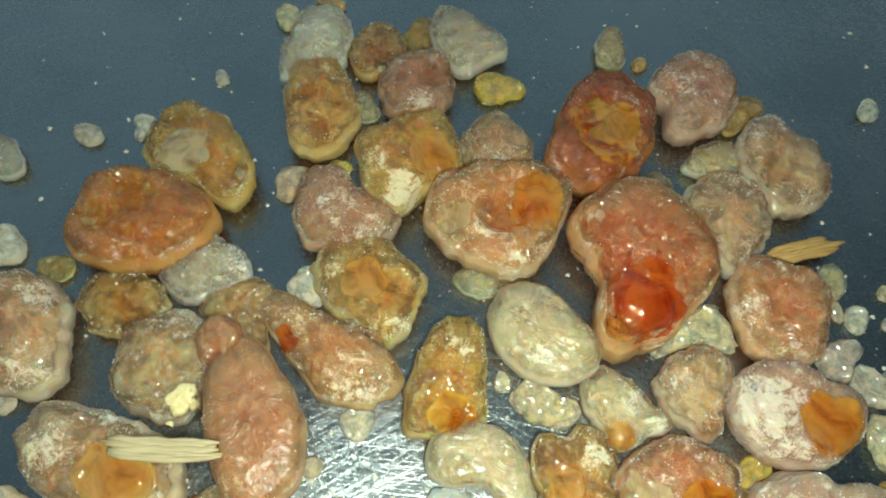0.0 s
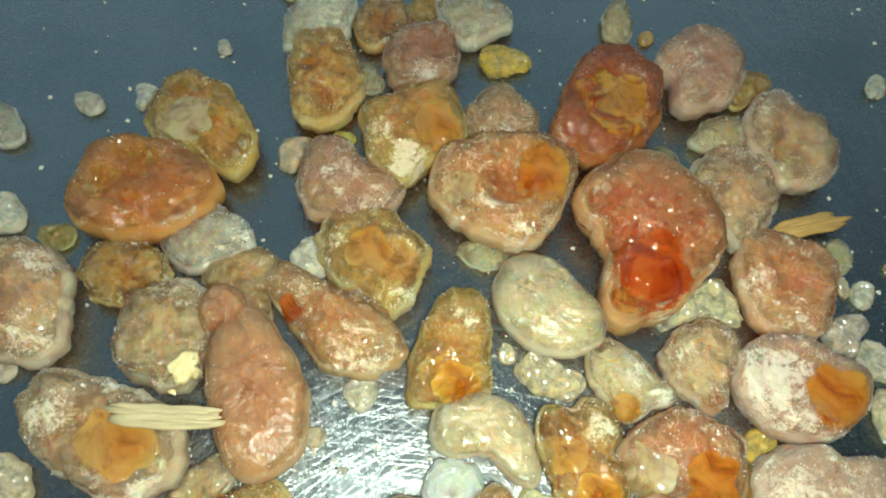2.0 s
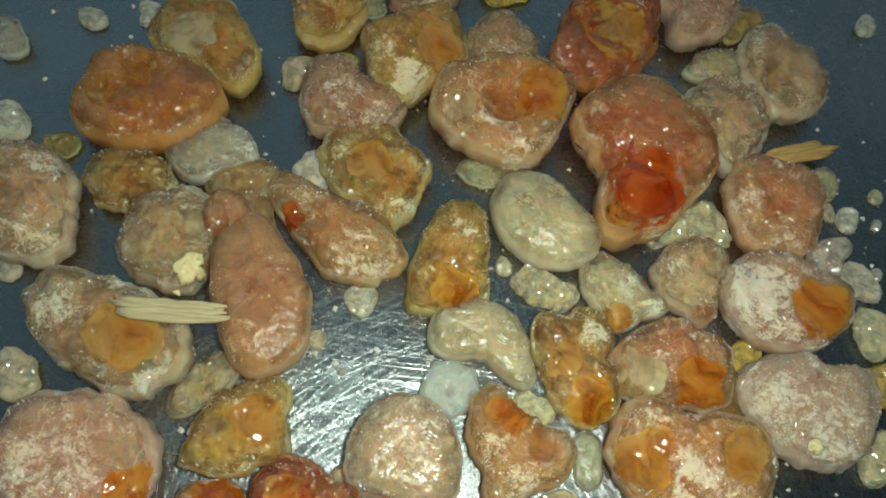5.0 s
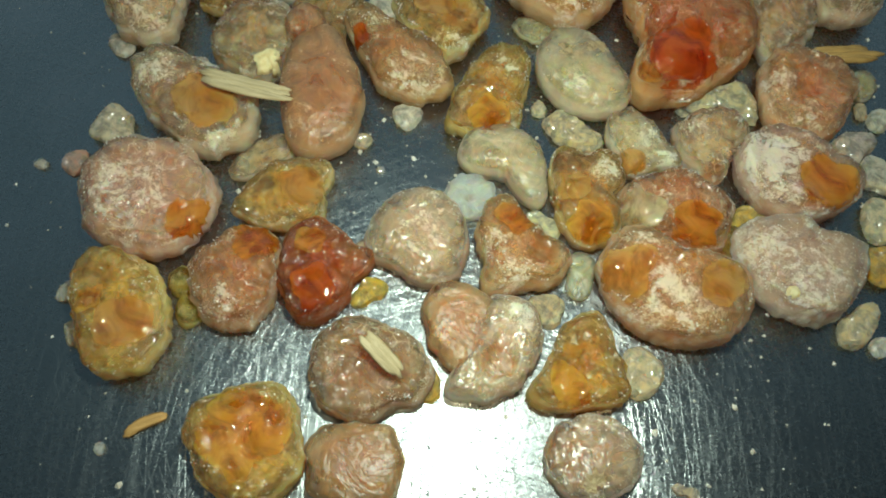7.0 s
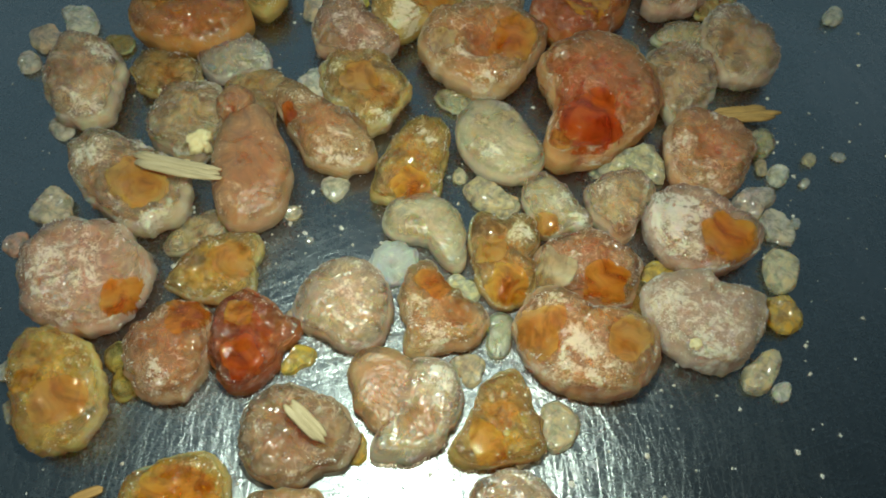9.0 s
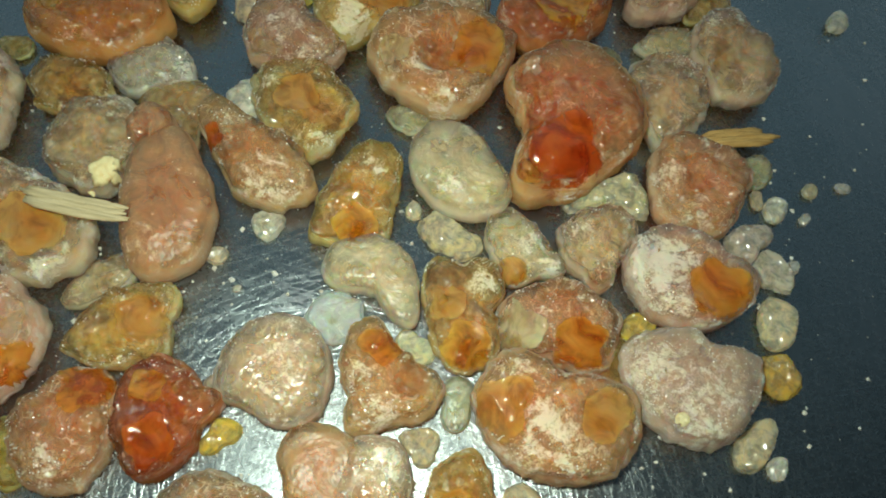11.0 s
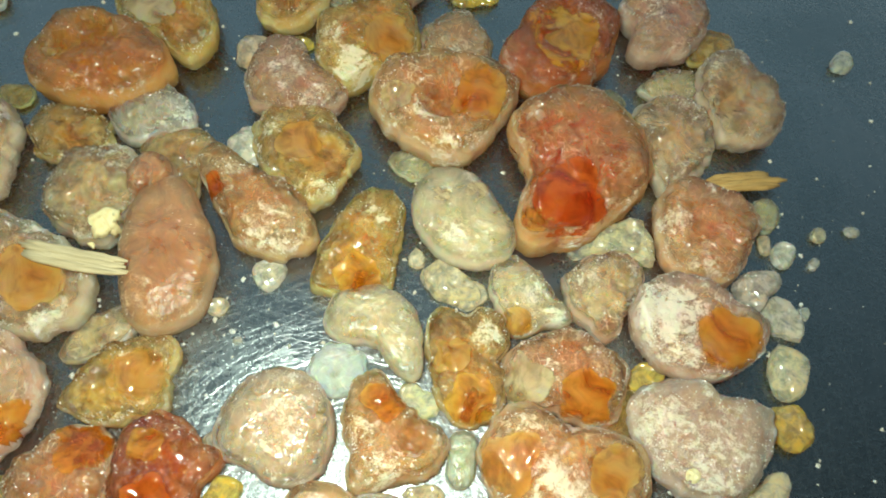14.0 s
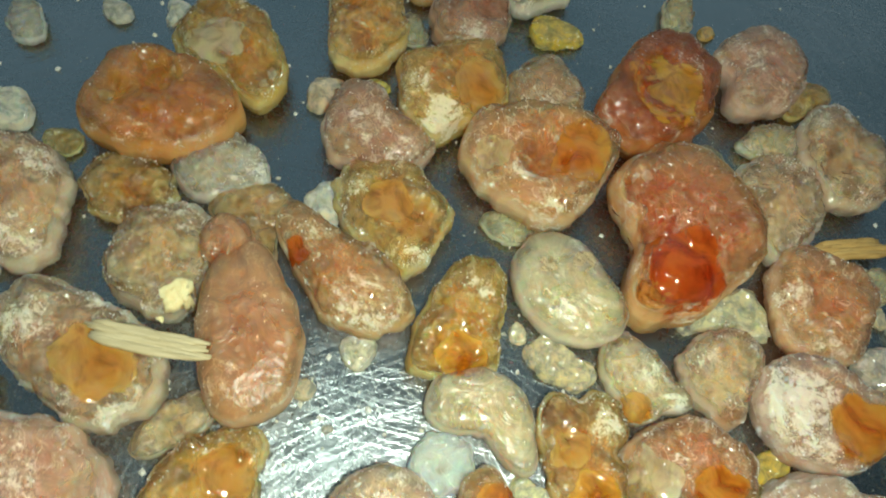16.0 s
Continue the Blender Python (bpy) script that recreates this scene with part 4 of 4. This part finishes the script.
lump("gold_behind", "AG", 18.5, -2.8, 3.0, 2.6, (-0.4, -0.2, -0.7, -2.2, 0.1, 0.1))
lump("round_low", "B", 49.5, -5.8, 8.3, 8.1, (-0.0, -0.0, 0.8, 0.2, 0.4, 0.2, 0.2, 0.1, 0.1, -0.0, 0.1, -0.1, -0.0, -0.0, -0.1), [("crust", -5.4, -1.5, 1.2)])
lump("gold_shard", "G", 59.3, -5.2, 2.0, 1.3, (0.1, -0.0, -0.7, -0.3, 0.2, 0.1))
lump("heart_left", "OB", 60.7, 4.9, 6.3, 6.7, (0.0, 0.0, -0.4, -0.7, -0.2, 0.3, -0.1, 0.0, 0.1, 0.0, 0.1, -0.1, 0.0, 0.0, 0.1, -0.0, 0.0, -0.0))
lump("heart_right", "MP", 67.4, 2.6, 6.9, 7.5, (0.5, 0.1, -2.1, 0.9, 0.7, -0.2, -0.1, -0.3, -0.2, 0.4, 0.3, -0.1, -0.2, 0.0, 0.1, 0.1, 0.1, -0.2), [("crust", 2.0, 5.3, 2.1), ("deep", 0.4, -2.2, 2.6)])
lump("amber_tri", "AG", 80.2, 3.7, 7.0, 7.9, (0.2, -0.0, -0.9, 0.5, 0.9, -0.9, -0.1, -0.2, 0.1, 0.3, -0.1, -0.2, -0.2, -0.0, 0.1, 0.0, -0.1, -0.0), [("deep", -0.2, 1.4, 3.5), ("pocket_gold", -1.4, -4.0, 2.9)])
lump("shard", "Y", 74.0, 11.9, 2.4, 1.7, (-0.0, 0.0, -0.6, 0.0, 0.0, 0.1))
lump("shard", "Y", 89.5, 6.4, 3.9, 3.2, (0.0, 0.0, -0.5, -0.1, 0.2, 0.2, 0.1, -0.0, -0.1))
lump("round_last", "MP", 84.6, -8.5, 6.6, 5.4, (-0.0, 0.0, 0.4, 0.4, 0.0, 0.0, 0.0, -0.0, -0.0, 0.0, 0.0, 0.0, -0.0, -0.0, -0.1), [("deep", -4.4, -0.7, 3.2), ("dark", 0.3, -3.6, 1.6)])
lump("gold_cube", "AG", 36.3, -20.7, 8.5, 8.3, (-0.0, -0.0, -0.0, -0.3, -0.2, -0.2, 0.2, -0.3, -0.1, -0.0, 0.1), [("pocket_gold", -0.5, 0.9, 5.5), ("deep", 1.8, -1.6, 0.9)])
lump("pale_orange", "OB", 52.0, -19.3, 6.6, 6.1, (0.0, -0.0, 0.6, 0.3, -0.1, 0.0, -0.1, -0.3, -0.0, -0.0, -0.0, -0.1, -0.1, 0.1, 0.0, 0.1, -0.1, -0.1))
lump("shard", "Y", 98.9, -9.0, 1.4, 1.1, (-0.0, 0.1, 0.8))
lump("tiny", "Y", 34.9, 32.5, 1.9, 1.4, (0.0, -0.0, 0.2, 0.1, -0.0, 0.1))
lump("shard", "W", 41.2, 39.8, 2.8, 2.0, (0.0, -0.0, -0.1, -0.0, -0.2, 0.1))
lump("crumb", "W", -15.0, 12.1, 1.2, 0.9, (-0.0, -0.0, 0.2))
lump("shard", "C2", 68.7, 25.9, 2.9, 2.4, (0.0, 0.0, 0.4, -0.6, 0.2, 0.2))
lump("shard", "C2", 67.0, 45.6, 2.5, 2.2, (0.0, 0.0, 0.3, 0.2, -0.2, 0.3))
lump("shard", "Y", 73.0, 44.2, 2.6, 2.0, (0.0, 0.0, -0.3, 0.4, 0.2, 0.1))
lump("shard", "Y", 43.2, 13.6, 2.7, 2.2, (0.0, 0.0, 0.2, 0.5, -0.2, 0.2))
lump("crumb", "W", 39.9, 28.3, 0.8, 0.7, (0.0, 0.0, 0.1, 0.1))
lump("crumb", "W", 15.7, -27.7, 1.0, 0.7, (-0.0, 0.0, -0.0, -0.1))

# ---- slivers of wood and bark ----
splinter("wood_splinter", "pale flat wood splinter lying on clear gum", "splinter", (0.0073, 0.0316, 0.0098), (0.0240, 0.0328, 0.0092), 0.0027, 0.0009, WOOD_MAT, 1, 8, -0.0006)
splinter("wood_splinter", "short pale wood splinter stuck on brown gum", "splinter", (0.0478, -0.0026, 0.0105), (0.0556, -0.0068, 0.0088), 0.0017, 0.0009, WOOD_MAT, 2, 4)
splinter("twig", "thin curved orange-brown twig on bare steel", "twig", (0.0182, -0.0251, 0.0006), (0.0242, -0.0200, 0.0006), 0.0008, 0.0006, TWIG_MAT, 3, 2, 0.0006)
splinter("bark_sliver", "long golden-brown bark sliver on the steel", "bark", (0.1065, 0.0738, 0.0012), (0.1214, 0.0787, 0.0024), 0.0027, 0.0022, BARK_MAT, 4, 7)

# ---- loose crumbs and dust of gum on the steel ----
rng = np.random.default_rng(7)
near = rng.normal((0.062, 0.045), (0.044, 0.042), (900, 2))
wide = rng.uniform((-0.05, -0.05), (0.16, 0.15), (420, 2))
spots = np.concatenate([near, wide])
places = np.column_stack([spots, np.full(len(spots), 0.00012)])
verts, faces = flakes(places, np.tile((0.0, 0.0, 1.0), (len(spots), 1)), rng, 0.0001, 0.00065)
tagged(new("gum_dust", mesh_of("gum_dust", verts, faces, GRAIN_MAT, False)), "white gum dust and crumbs scattered over steel", "dust", kind="stuff")
